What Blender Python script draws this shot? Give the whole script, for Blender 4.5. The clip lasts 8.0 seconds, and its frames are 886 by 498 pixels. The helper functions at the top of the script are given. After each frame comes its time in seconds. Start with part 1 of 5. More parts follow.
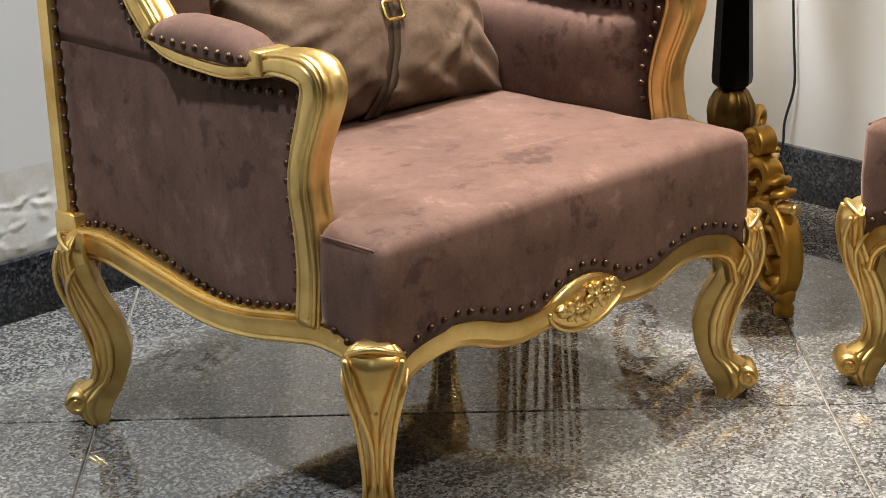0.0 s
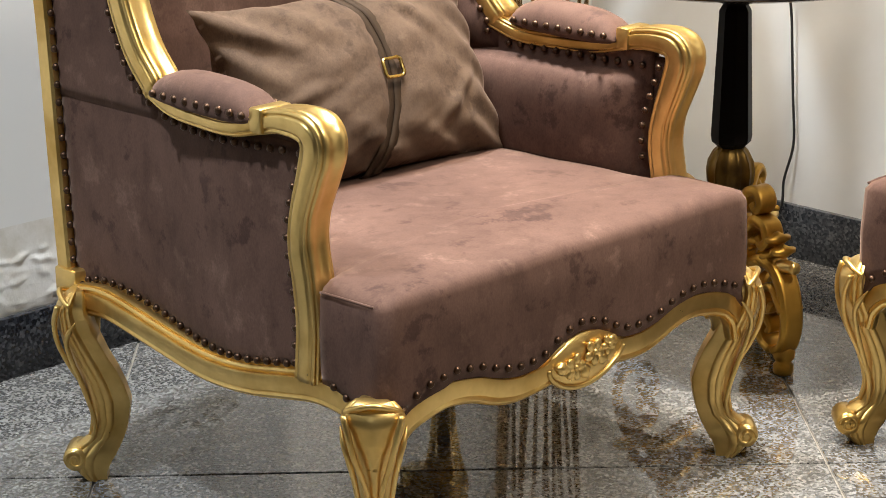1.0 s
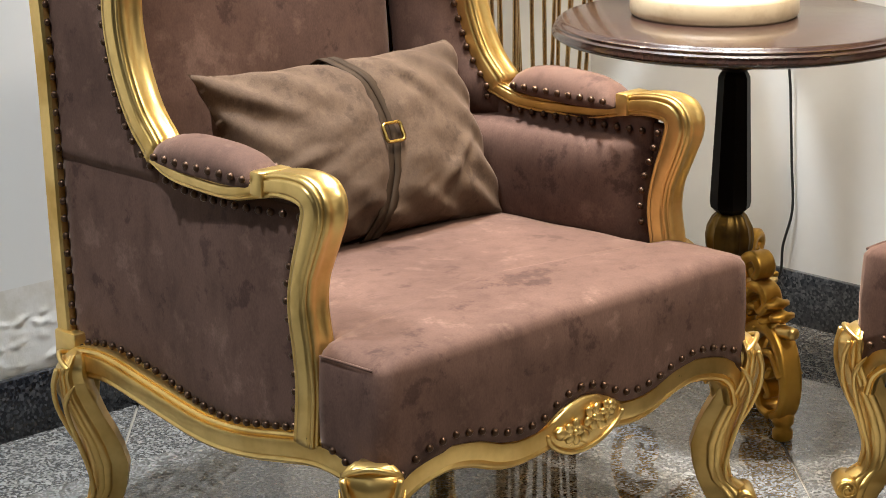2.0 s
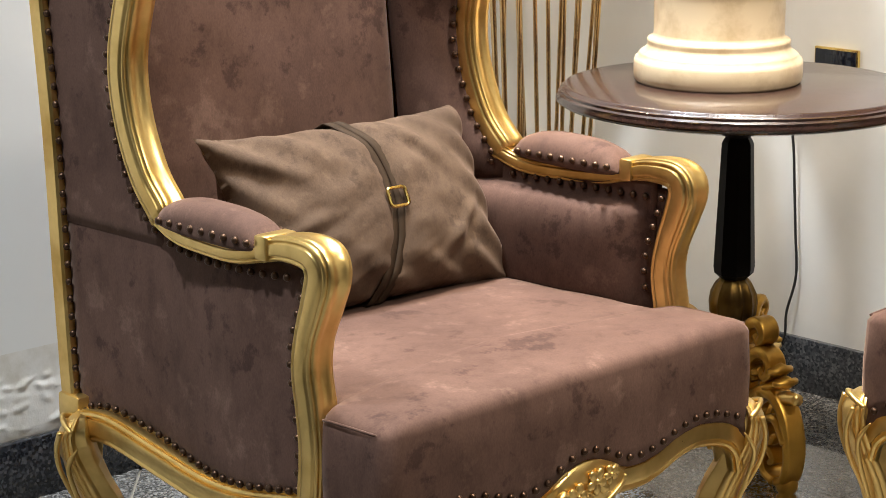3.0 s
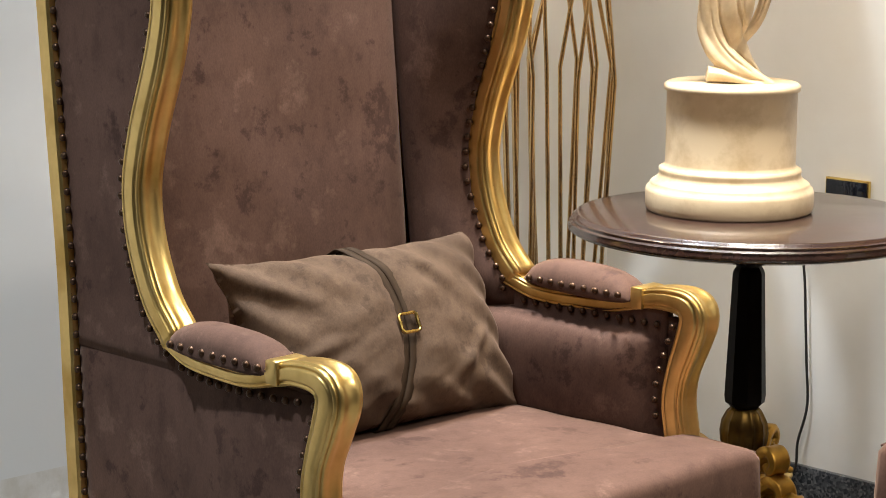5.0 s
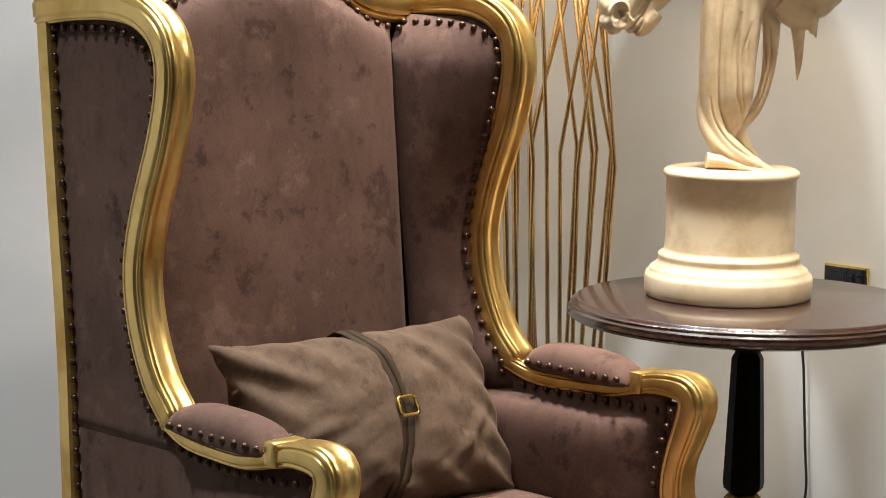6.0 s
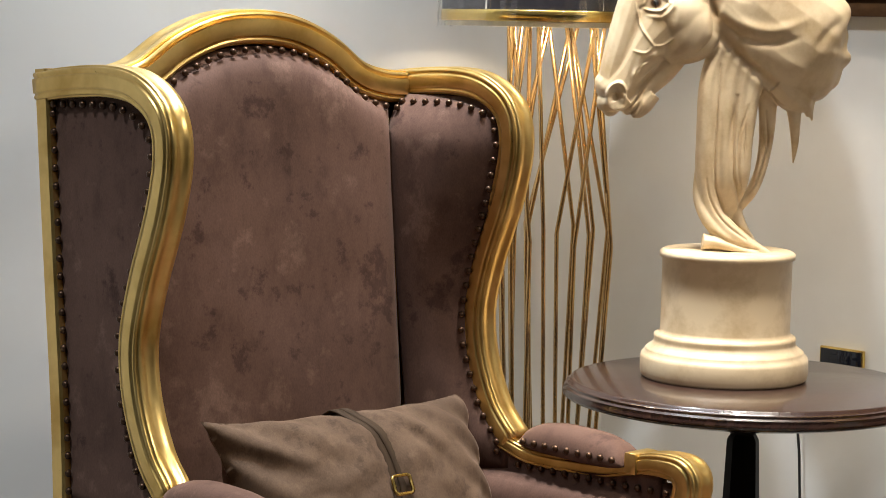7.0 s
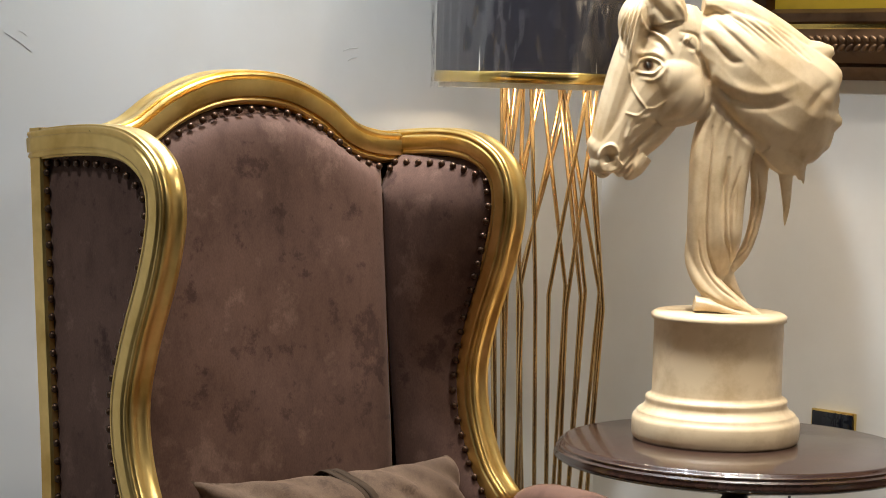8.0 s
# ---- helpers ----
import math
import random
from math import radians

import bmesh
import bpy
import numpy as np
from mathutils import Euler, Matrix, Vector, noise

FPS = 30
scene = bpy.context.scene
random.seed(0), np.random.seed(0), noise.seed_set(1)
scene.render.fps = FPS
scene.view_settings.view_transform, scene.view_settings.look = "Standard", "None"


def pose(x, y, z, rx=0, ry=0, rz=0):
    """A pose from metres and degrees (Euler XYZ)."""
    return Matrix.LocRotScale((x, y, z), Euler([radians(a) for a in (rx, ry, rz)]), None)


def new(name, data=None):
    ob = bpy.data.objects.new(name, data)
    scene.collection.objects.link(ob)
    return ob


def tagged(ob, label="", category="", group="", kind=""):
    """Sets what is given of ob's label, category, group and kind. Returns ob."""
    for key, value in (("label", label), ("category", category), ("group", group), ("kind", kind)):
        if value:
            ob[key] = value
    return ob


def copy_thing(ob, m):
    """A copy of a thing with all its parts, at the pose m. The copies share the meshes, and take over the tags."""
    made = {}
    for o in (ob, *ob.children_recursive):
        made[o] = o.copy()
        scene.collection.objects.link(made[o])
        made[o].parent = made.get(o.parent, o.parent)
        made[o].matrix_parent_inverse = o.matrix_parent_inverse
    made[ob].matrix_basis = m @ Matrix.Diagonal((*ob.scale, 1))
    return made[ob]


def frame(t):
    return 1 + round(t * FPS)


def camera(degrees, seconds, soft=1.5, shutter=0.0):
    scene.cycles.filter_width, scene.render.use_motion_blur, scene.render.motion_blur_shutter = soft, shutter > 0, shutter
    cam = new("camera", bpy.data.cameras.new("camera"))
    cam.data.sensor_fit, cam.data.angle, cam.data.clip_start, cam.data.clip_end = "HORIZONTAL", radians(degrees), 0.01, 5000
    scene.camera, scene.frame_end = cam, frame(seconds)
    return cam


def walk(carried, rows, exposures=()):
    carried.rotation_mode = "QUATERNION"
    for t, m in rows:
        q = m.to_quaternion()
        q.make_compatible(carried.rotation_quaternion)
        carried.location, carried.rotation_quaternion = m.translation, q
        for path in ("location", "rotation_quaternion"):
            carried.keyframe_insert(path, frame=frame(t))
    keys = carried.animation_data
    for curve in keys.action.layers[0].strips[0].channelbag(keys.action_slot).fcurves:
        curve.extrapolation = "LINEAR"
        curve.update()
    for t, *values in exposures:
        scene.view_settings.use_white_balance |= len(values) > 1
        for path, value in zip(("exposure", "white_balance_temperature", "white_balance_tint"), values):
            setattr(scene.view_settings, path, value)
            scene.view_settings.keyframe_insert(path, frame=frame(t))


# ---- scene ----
cam = camera(23.31, 8.0, 0.9)
ROWS = [
    (0, -2.2612, -2.3749, 1.3800, 71.369, 0.691, -44.666),
    (0.5, -2.2626, -2.3763, 1.3800, 72.105, 0.638, -44.641),
    (1, -2.2642, -2.3779, 1.3800, 72.911, 0.495, -44.615),
    (1.5, -2.2670, -2.3808, 1.3800, 73.773, 0.389, -44.603),
    (3, -2.2733, -2.3872, 1.3800, 76.405, 0.127, -44.418),
    (3.5, -2.2752, -2.3891, 1.3800, 77.216, 0.046, -44.305),
    (4, -2.2771, -2.3910, 1.3800, 78.000, 0.000, -44.200),
    (4.5, -2.2772, -2.3912, 1.3800, 78.823, -0.135, -44.094),
    (6, -2.2860, -2.4003, 1.3800, 82.052, -0.745, -43.958),
    (6.5, -2.2891, -2.4035, 1.3800, 83.173, -0.989, -43.974),
    (7, -2.2897, -2.4041, 1.3800, 84.171, -1.242, -43.997),
    (7.5, -2.2916, -2.4060, 1.3800, 85.051, -1.420, -44.045),
    (8, -2.2940, -2.4084, 1.3800, 85.801, -1.545, -44.179),
]
walk(cam, [(t, pose(x, y, z, rx, ry, rz)) for t, x, y, z, rx, ry, rz in ROWS], exposures=[(0.0, 0.16), (1.5, 0.16), (3.0, 0.06), (4.5, -0.1), (6.0, -0.36), (7.0, -0.58), (8.0, -0.76)])

# ---- plan: chair stands at the origin, its front to -y; window-less showroom corner ----
WALL_Y, WALL_X, CEIL = 0.835, 1.37, 2.9
ROOM_X, ROOM_Y = -5.2, -5.2

# ---- light ----
world = bpy.data.worlds.new("world")
world.use_nodes = True
scene.world = world
world.node_tree.nodes["Background"].inputs[0].default_value = (0.75, 0.82, 1.0, 1)
world.node_tree.nodes["Background"].inputs[1].default_value = 0.03
scene.view_settings.exposure = 0.0
COOL, NEUTRAL = (0.86, 0.93, 1.0), (1.0, 0.93, 0.83)
# unseen ceiling lights, added and tuned to brighten walls, chairs, horse and floor
# x, y, power, radius, colour, spread (degrees)
ADDED_DOWNLIGHTS = [
    (0.33, -0.24, 15, 0.05, NEUTRAL, 68),
    (0.1, -1.25, 6, 0.06, NEUTRAL, 80),
    (0.75, -0.45, 14.5, 0.05, NEUTRAL, 96),
    (0.2, -2.35, 44, 0.06, NEUTRAL, 140),
    (0.97, 0.12, 3, 0.05, NEUTRAL, 70),
    (0.2, 0.46, 30, 0.05, COOL, 90),
    (-1.4, 0.1, 26, 0.06, COOL, 84),
    (-3.4, -2.4, 4.5, 0.08, COOL, 150),
]


# ---- materials ----
def nodes_of(name, rough=0.5, metal=0.0):
    m = bpy.data.materials.new(name)
    m.use_nodes = True
    nt = m.node_tree
    b = nt.nodes["Principled BSDF"]
    b.inputs["Roughness"].default_value = rough
    b.inputs["Metallic"].default_value = metal
    return m, nt, b


def node(nt, kind, **sets):
    n = nt.nodes.new(kind)
    for k, v in sets.items():
        n.inputs[k].default_value = v
    return n


def coords(nt, scale=1.0, stretch=(1, 1, 1)):
    tc = nt.nodes.new("ShaderNodeTexCoord")
    mp = nt.nodes.new("ShaderNodeMapping")
    mp.inputs["Scale"].default_value = [scale * s for s in stretch]
    nt.links.new(tc.outputs["Object"], mp.inputs["Vector"])
    return mp.outputs["Vector"]


def noise_out(nt, vec, scale, detail=4.0, rough=0.55):
    n = node(nt, "ShaderNodeTexNoise", Scale=scale, Detail=detail, Roughness=rough)
    nt.links.new(vec, n.inputs["Vector"])
    return n.outputs["Fac"]


def ramp(nt, fac, stops):
    r = nt.nodes.new("ShaderNodeValToRGB")
    e = r.color_ramp.elements
    while len(e) < len(stops):
        e.new(0.5)
    for el, (p, c) in zip(e, stops):
        el.position, el.color = p, (*c, 1)
    nt.links.new(fac, r.inputs["Fac"])
    return r.outputs["Color"]


def mix(nt, a, b, fac, blend="MIX"):
    m = nt.nodes.new("ShaderNodeMix")
    m.data_type, m.blend_type = "RGBA", blend
    for sock, v in ((m.inputs[6], a), (m.inputs[7], b), (m.inputs[0], fac)):
        if isinstance(v, (int, float)):
            sock.default_value = v
        elif isinstance(v, tuple):
            sock.default_value = (*v, 1)
        else:
            nt.links.new(v, sock)
    return m.outputs[2]


def bump(nt, b, height, strength, dist=0.002):
    n = node(nt, "ShaderNodeBump", Strength=strength, Distance=dist)
    nt.links.new(height, n.inputs["Height"])
    nt.links.new(n.outputs["Normal"], b.inputs["Normal"])


def scaled(nt, fac, lo, hi):
    n = nt.nodes.new("ShaderNodeMapRange")
    n.inputs["To Min"].default_value, n.inputs["To Max"].default_value = lo, hi
    nt.links.new(fac, n.inputs["Value"])
    return n.outputs["Result"]


def velvet(name, dark, mid, light, sheen=0.28, patch=11.0):
    m, nt, b = nodes_of(name, 0.8)
    v = coords(nt)
    big = noise_out(nt, v, patch, 9.0, 0.68)
    broad = noise_out(nt, v, patch * 0.3, 3.0, 0.5)
    wipe = noise_out(nt, coords(nt, 1.0, (1, 1, 0.6)), patch * 2.6, 7.0, 0.68)
    fine = noise_out(nt, coords(nt, 1.0, (1, 1, 0.5)), 420.0, 2.0, 0.6)
    c = ramp(nt, big, [(0.375, dark), (0.435, mid), (0.57, mid), (0.65, light)])
    c = mix(nt, c, ramp(nt, wipe, [(0.34, (0.7, 0.68, 0.67)), (0.5, (1.0, 1.0, 1.0)), (0.68, (1.16, 1.15, 1.14))]), 0.65, "MULTIPLY")
    c = mix(nt, c, ramp(nt, broad, [(0.35, (0.74, 0.72, 0.72)), (0.65, (1.12, 1.12, 1.12))]), 1.0, "MULTIPLY")
    c = mix(nt, c, ramp(nt, fine, [(0.3, (0.8, 0.8, 0.8)), (0.7, (1.12, 1.12, 1.12))]), 0.7, "MULTIPLY")
    nt.links.new(c, b.inputs["Base Color"])
    b.inputs["Sheen Weight"].default_value = sheen
    b.inputs["Sheen Roughness"].default_value = 0.35
    b.inputs["Sheen Tint"].default_value = (0.82, 0.58, 0.45, 1)
    b.inputs["Specular IOR Level"].default_value = 0.12
    bump(nt, b, wipe, 0.12, 0.004)
    return m


def gilt(name, base, dark, rough=0.36):
    m, nt, b = nodes_of(name, rough, 0.92)
    v = coords(nt)
    big, fine, grain = noise_out(nt, v, 9.0, 4.0, 0.55), noise_out(nt, v, 150.0, 3.0), noise_out(nt, v, 45.0, 5.0, 0.6)
    c = ramp(nt, big, [(0.32, dark), (0.52, base), (0.75, tuple(min(1, 1.12 * k) for k in base))])
    c = mix(nt, c, ramp(nt, grain, [(0.35, (0.88, 0.84, 0.76)), (0.6, (1.04, 1.04, 1.04))]), 0.4, "MULTIPLY")
    nt.links.new(c, b.inputs["Base Color"])
    nt.links.new(scaled(nt, grain, rough - 0.05, rough + 0.07), b.inputs["Roughness"])
    bump(nt, b, fine, 0.045, 0.001)
    return m


def painted(name, base, stain, scale=2.0, rough=0.55, relief=0.08):
    m, nt, b = nodes_of(name, rough)
    v = coords(nt)
    big, fine = noise_out(nt, v, scale, 6.0, 0.6), noise_out(nt, v, 60.0, 4.0, 0.6)
    c = ramp(nt, big, [(0.3, stain), (0.55, base), (0.8, base)])
    nt.links.new(c, b.inputs["Base Color"])
    bump(nt, b, fine, relief, 0.002)
    return m


def granite(name, tones, rough=0.12, grain=190.0):
    m, nt, b = nodes_of(name, rough)
    v = coords(nt)
    vo = node(nt, "ShaderNodeTexVoronoi", Scale=grain)
    nt.links.new(v, vo.inputs["Vector"])
    bw = nt.nodes.new("ShaderNodeRGBToBW")
    nt.links.new(vo.outputs["Color"], bw.inputs[0])
    c = ramp(nt, bw.outputs[0], [(0.18, tones[0]), (0.4, tones[1]), (0.6, tones[2]), (0.85, tones[3])])
    cloud = noise_out(nt, v, 22.0, 4.0, 0.6)
    c = mix(nt, c, ramp(nt, cloud, [(0.3, (0.7, 0.7, 0.72)), (0.7, (1.15, 1.15, 1.12))]), 0.8, "MULTIPLY")
    oi = nt.nodes.new("ShaderNodeObjectInfo")
    c = mix(nt, c, ramp(nt, oi.outputs["Random"], [(0.0, (0.92, 0.92, 0.93)), (1.0, (1.05, 1.04, 1.03))]), 1.0, "MULTIPLY")
    nt.links.new(c, b.inputs["Base Color"])
    nt.links.new(scaled(nt, noise_out(nt, v, 3.0), rough * 0.6, rough * 1.5), b.inputs["Roughness"])
    return m


def plain(name, col, rough=0.4, metal=0.0, coat=0.0, var=0.12, scale=25.0):
    m, nt, b = nodes_of(name, rough, metal)
    f = noise_out(nt, coords(nt), scale, 4.0)
    c = ramp(nt, f, [(0.3, tuple(k * (1 - var) for k in col)), (0.7, tuple(min(1, k * (1 + var)) for k in col))])
    nt.links.new(c, b.inputs["Base Color"])
    b.inputs["Coat Weight"].default_value = coat
    b.inputs["Coat Roughness"].default_value = 0.08
    return m


def wood(name, dark, light, rough=0.22):
    m, nt, b = nodes_of(name, rough)
    f = noise_out(nt, coords(nt, 1.0, (3, 40, 40)), 1.6, 6.0, 0.6)
    nt.links.new(ramp(nt, f, [(0.3, dark), (0.7, light)]), b.inputs["Base Color"])
    b.inputs["Coat Weight"].default_value = 0.5
    b.inputs["Coat Roughness"].default_value = 0.1
    return m


def glowing(name, col, power):
    m, nt, b = nodes_of(name)
    b.inputs["Emission Color"].default_value = (*col, 1)
    b.inputs["Emission Strength"].default_value = power
    return m


VELVET = velvet("mauve_velvet", (0.072, 0.039, 0.03), (0.12, 0.068, 0.051), (0.172, 0.103, 0.077), 0.22)
CUSHION = velvet("taupe_velvet", (0.062, 0.039, 0.025), (0.088, 0.056, 0.036), (0.112, 0.073, 0.048), 0.18, 16.0)
STRAP = plain("brown_strap", (0.036, 0.022, 0.0125), 0.75)
STRAP.node_tree.nodes["Principled BSDF"].inputs["Specular IOR Level"].default_value = 0.12
GOLD = gilt("gilded_wood", (0.81, 0.57, 0.21), (0.62, 0.39, 0.11), 0.29)
GOLD_DARK = gilt("antique_gilding", (0.62, 0.36, 0.07), (0.3, 0.16, 0.03), 0.4)
BRASS = plain("rod_brass", (0.62, 0.42, 0.2), 0.24, 1.0)
NAIL = plain("bronze_nail", (0.09, 0.05, 0.03), 0.36, 0.85)
WALL_PAINT = painted("wall_paint", (0.74, 0.73, 0.7), (0.68, 0.66, 0.62))
PLASTER = painted("flaking_plaster", (0.74, 0.71, 0.66), (0.6, 0.56, 0.48), 14.0, 0.8, 0.4)
SCUFF = plain("grey_scuff", (0.6, 0.58, 0.55), 0.8)
TAUPE_PAINT = painted("taupe_paint", (0.11, 0.092, 0.075), (0.085, 0.07, 0.056))
CEILING_PAINT = painted("ceiling_paint", (0.5, 0.49, 0.47), (0.46, 0.45, 0.43))
SKIRT_BLACK = granite("black_granite", [(0.006, 0.007, 0.009), (0.014, 0.015, 0.018), (0.025, 0.026, 0.03), (0.07, 0.07, 0.075)], 0.15)
SKIRT_GREY = granite("dark_granite", [(0.02, 0.023, 0.028), (0.04, 0.044, 0.052), (0.065, 0.07, 0.08), (0.12, 0.125, 0.135)], 0.2)
FLOOR_STONE = granite("grey_granite", [(0.05, 0.047, 0.043), (0.105, 0.101, 0.094), (0.175, 0.168, 0.156), (0.28, 0.27, 0.252)], 0.055, 215.0)
FLOOR_STONE.node_tree.nodes["Principled BSDF"].inputs["Coat Weight"].default_value = 0.85
FLOOR_STONE.node_tree.nodes["Principled BSDF"].inputs["Coat IOR"].default_value = 1.45
FLOOR_STONE.node_tree.nodes["Principled BSDF"].inputs["Coat Roughness"].default_value = 0.03
GROUT = plain("dark_grout", (0.2, 0.175, 0.14), 0.8)
WOOD = wood("dark_wood", (0.022, 0.011, 0.009), (0.045, 0.022, 0.017), 0.25)
BLACK = plain("black_lacquer", (0.006, 0.005, 0.005), 0.4)
BLACK.node_tree.nodes["Principled BSDF"].inputs["Specular IOR Level"].default_value = 0.08
CREAM = painted("cream_resin", (0.71, 0.58, 0.39), (0.5, 0.36, 0.2), 13.0, 0.42, 0.05)
CREAM_STATUE = painted("cream_statue_resin", (0.7, 0.56, 0.37), (0.5, 0.36, 0.2), 12.0, 0.4, 0.05)
EYE = (-0.150, 1.437)  # along and up, on both flanks of the horse's head
st_nt = CREAM_STATUE.node_tree
st_b = st_nt.nodes["Principled BSDF"]
st_paint = st_b.inputs["Base Color"].links[0].from_socket
st_xyz = st_nt.nodes.new("ShaderNodeVectorMath")
st_xyz.operation = "SUBTRACT"
st_nt.links.new(st_nt.nodes["Texture Coordinate"].outputs["Object"], st_xyz.inputs[0])
st_xyz.inputs[1].default_value = (0.825 + 0.717 * EYE[0], 0.055 - 0.697 * EYE[0], EYE[1])
st_flat = st_nt.nodes.new("ShaderNodeVectorMath")
st_flat.operation = "CROSS_PRODUCT"
st_flat.inputs[1].default_value = (0.697, 0.717, 0.0)
st_nt.links.new(st_xyz.outputs[0], st_flat.inputs[0])
st_far = st_nt.nodes.new("ShaderNodeVectorMath")
st_far.operation = "LENGTH"
st_nt.links.new(st_flat.outputs[0], st_far.inputs[0])
st_iris = ramp(st_nt, st_far.outputs["Value"], [(0.0, (0.008, 0.006, 0.005)), (0.0062, (0.012, 0.008, 0.006)), (0.0068, (0.16, 0.09, 0.04)), (0.0095, (0.2, 0.12, 0.06)), (0.0105, (1.0, 1.0, 1.0))])
st_nt.links.new(mix(st_nt, st_paint, st_iris, 1.0, "MULTIPLY"), st_b.inputs["Base Color"])
SHADE = plain("dark_shade_fabric", (0.02, 0.019, 0.028), 0.5, 0.0, 0.6)
PLASTIC, pl_nt, pl_b = nodes_of("clear_plastic", 0.12)
pl_mix, pl_clear, pl_gloss = pl_nt.nodes.new("ShaderNodeMixShader"), pl_nt.nodes.new("ShaderNodeBsdfTransparent"), pl_nt.nodes.new("ShaderNodeBsdfGlossy")
pl_gloss.inputs["Roughness"].default_value = 0.16
pl_mix.inputs[0].default_value = 0.1
pl_nt.links.new(pl_clear.outputs[0], pl_mix.inputs[1])
pl_nt.links.new(pl_gloss.outputs[0], pl_mix.inputs[2])
pl_nt.links.new(pl_mix.outputs[0], pl_nt.nodes["Material Output"].inputs["Surface"])
pl_nt.nodes.remove(pl_b)
LINING = plain("white_lining", (0.8, 0.78, 0.72), 0.7)
BAND = plain("gold_band", (0.75, 0.55, 0.18), 0.2, 1.0)
BULB = glowing("warm_bulb", (1.0, 0.72, 0.42), 8.0)
LAMP_FACE = glowing("added_downlight_face", (1.0, 0.95, 0.9), 6.0)
GLASS_BLACK = plain("black_glass", (0.008, 0.01, 0.016), 0.06)
RUBBER = plain("black_cable", (0.012, 0.012, 0.012), 0.5)
FRAME_DARK = gilt("bronze_frame", (0.2, 0.12, 0.07), (0.06, 0.03, 0.02), 0.42)
YELLOW = painted("yellow_canvas", (0.72, 0.52, 0.04), (0.6, 0.4, 0.03), 6.0, 0.6)


# ---- building helpers ----
def part(name, bm, material, parent=None, label="", smooth=True):
    me = bpy.data.meshes.new(name)
    bmesh.ops.recalc_face_normals(bm, faces=bm.faces)
    bm.to_mesh(me)
    bm.free()
    me.materials.append(material)
    if smooth:
        me.shade_smooth()
    ob = new(name, me)
    ob.parent = parent
    if label:
        tagged(ob, label)
    return ob


def sharp(ob, degrees=35):
    me = ob.data
    bm = bmesh.new()
    bm.from_mesh(me)
    for e in bm.edges:
        if len(e.link_faces) == 2 and e.calc_face_angle(0) > radians(degrees):
            e.smooth = False
    bm.to_mesh(me)
    bm.free()
    return ob


def share(name, ob, parent, m):
    o = new(name, ob.data)
    o.parent = parent
    o.matrix_basis = m
    return o


def bevel_box(bm, lo, hi, r=0.003, seg=2):
    made = bmesh.ops.create_cube(bm, size=1.0)
    vs = made["verts"]
    for v in vs:
        v.co = Vector([lo[i] + (v.co[i] + 0.5) * (hi[i] - lo[i]) for i in range(3)])
    if r:
        es = list({e for v in vs for e in v.link_edges})
        bmesh.ops.bevel(bm, geom=es, offset=r, segments=seg, affect="EDGES", profile=0.5)
    return bm


def box(name, lo, hi, mat, parent=None, r=0.003, label=""):
    return sharp(part(name, bevel_box(bmesh.new(), lo, hi, r), mat, parent, label))


def spline(pts, n=8, closed=False):
    """Smooth curve through the points."""
    P = [Vector(p) for p in pts]
    out, m = [], len(P)
    for i in range(m if closed else m - 1):
        a, b = P[i], P[(i + 1) % m]
        p0 = P[i - 1] if (i or closed) else a * 2 - b
        p3 = P[(i + 2) % m] if (i + 2 < m or closed) else b * 2 - a
        for k in range(n):
            t = k / n
            out.append(0.5 * (2 * a + (b - p0) * t + (2 * p0 - 5 * a + 4 * b - p3) * t * t + (3 * a - p0 - 3 * b + p3) * t ** 3))
    if not closed:
        out.append(P[-1])
    return out


def sweep(bm, path, section, normal, size=None, closed=False, caps=True):
    """Carries a section (a along normal x tangent, b along normal) down a path."""
    rings, n = [], len(path)
    nrm = Vector(normal).normalized()
    for i, p in enumerate(path):
        a = path[i - 1] if (i or closed) else p
        b = path[(i + 1) % n] if (i + 1 < n or closed) else p
        t = (b - a).normalized()
        side = nrm.cross(t).normalized()
        k = size(i / (n - 1)) if size else (1, 1)
        rings.append([bm.verts.new(p + side * (s * k[0]) + nrm * (u * k[1])) for s, u in section])
    m = len(section)
    for i in range(n if closed else n - 1):
        r, q = rings[i], rings[(i + 1) % n]
        for j in range(m):
            bm.faces.new((r[j], r[(j + 1) % m], q[(j + 1) % m], q[j]))
    if caps and not closed:
        bm.faces.new(rings[0])
        bm.faces.new(rings[-1])
    return bm


def loft(bm, rings, caps=True):
    rs = [[bm.verts.new(p) for p in r] for r in rings]
    m = len(rs[0])
    for r, q in zip(rs, rs[1:]):
        for j in range(m):
            bm.faces.new((r[j], r[(j + 1) % m], q[(j + 1) % m], q[j]))
    if caps:
        bm.faces.new(rs[0])
        bm.faces.new(rs[-1])
    return bm


def lathe(bm, profile, centre, n=48, flutes=0, depth=0.0, square=0):
    cx, cy = centre
    rings = []
    for r, z in profile:
        ring = []
        for k in range(n):
            a = 2 * math.pi * k / n
            q = r * (1 - depth * abs(math.sin(flutes * a / 2)) ** 0.5) if flutes else r
            if square:
                h = math.pi / square
                q = r * math.cos(h) / math.cos((a % (2 * h)) - h)
            ring.append(Vector((cx + q * math.cos(a), cy + q * math.sin(a), z)))
        rings.append(ring)
    return loft(bm, rings)


def grid(bm, nu, nv, f):
    vs = [[bm.verts.new(f(i / nu, j / nv)) for j in range(nv + 1)] for i in range(nu + 1)]
    for i in range(nu):
        for j in range(nv):
            bm.faces.new((vs[i][j], vs[i + 1][j], vs[i + 1][j + 1], vs[i][j + 1]))
    return bm


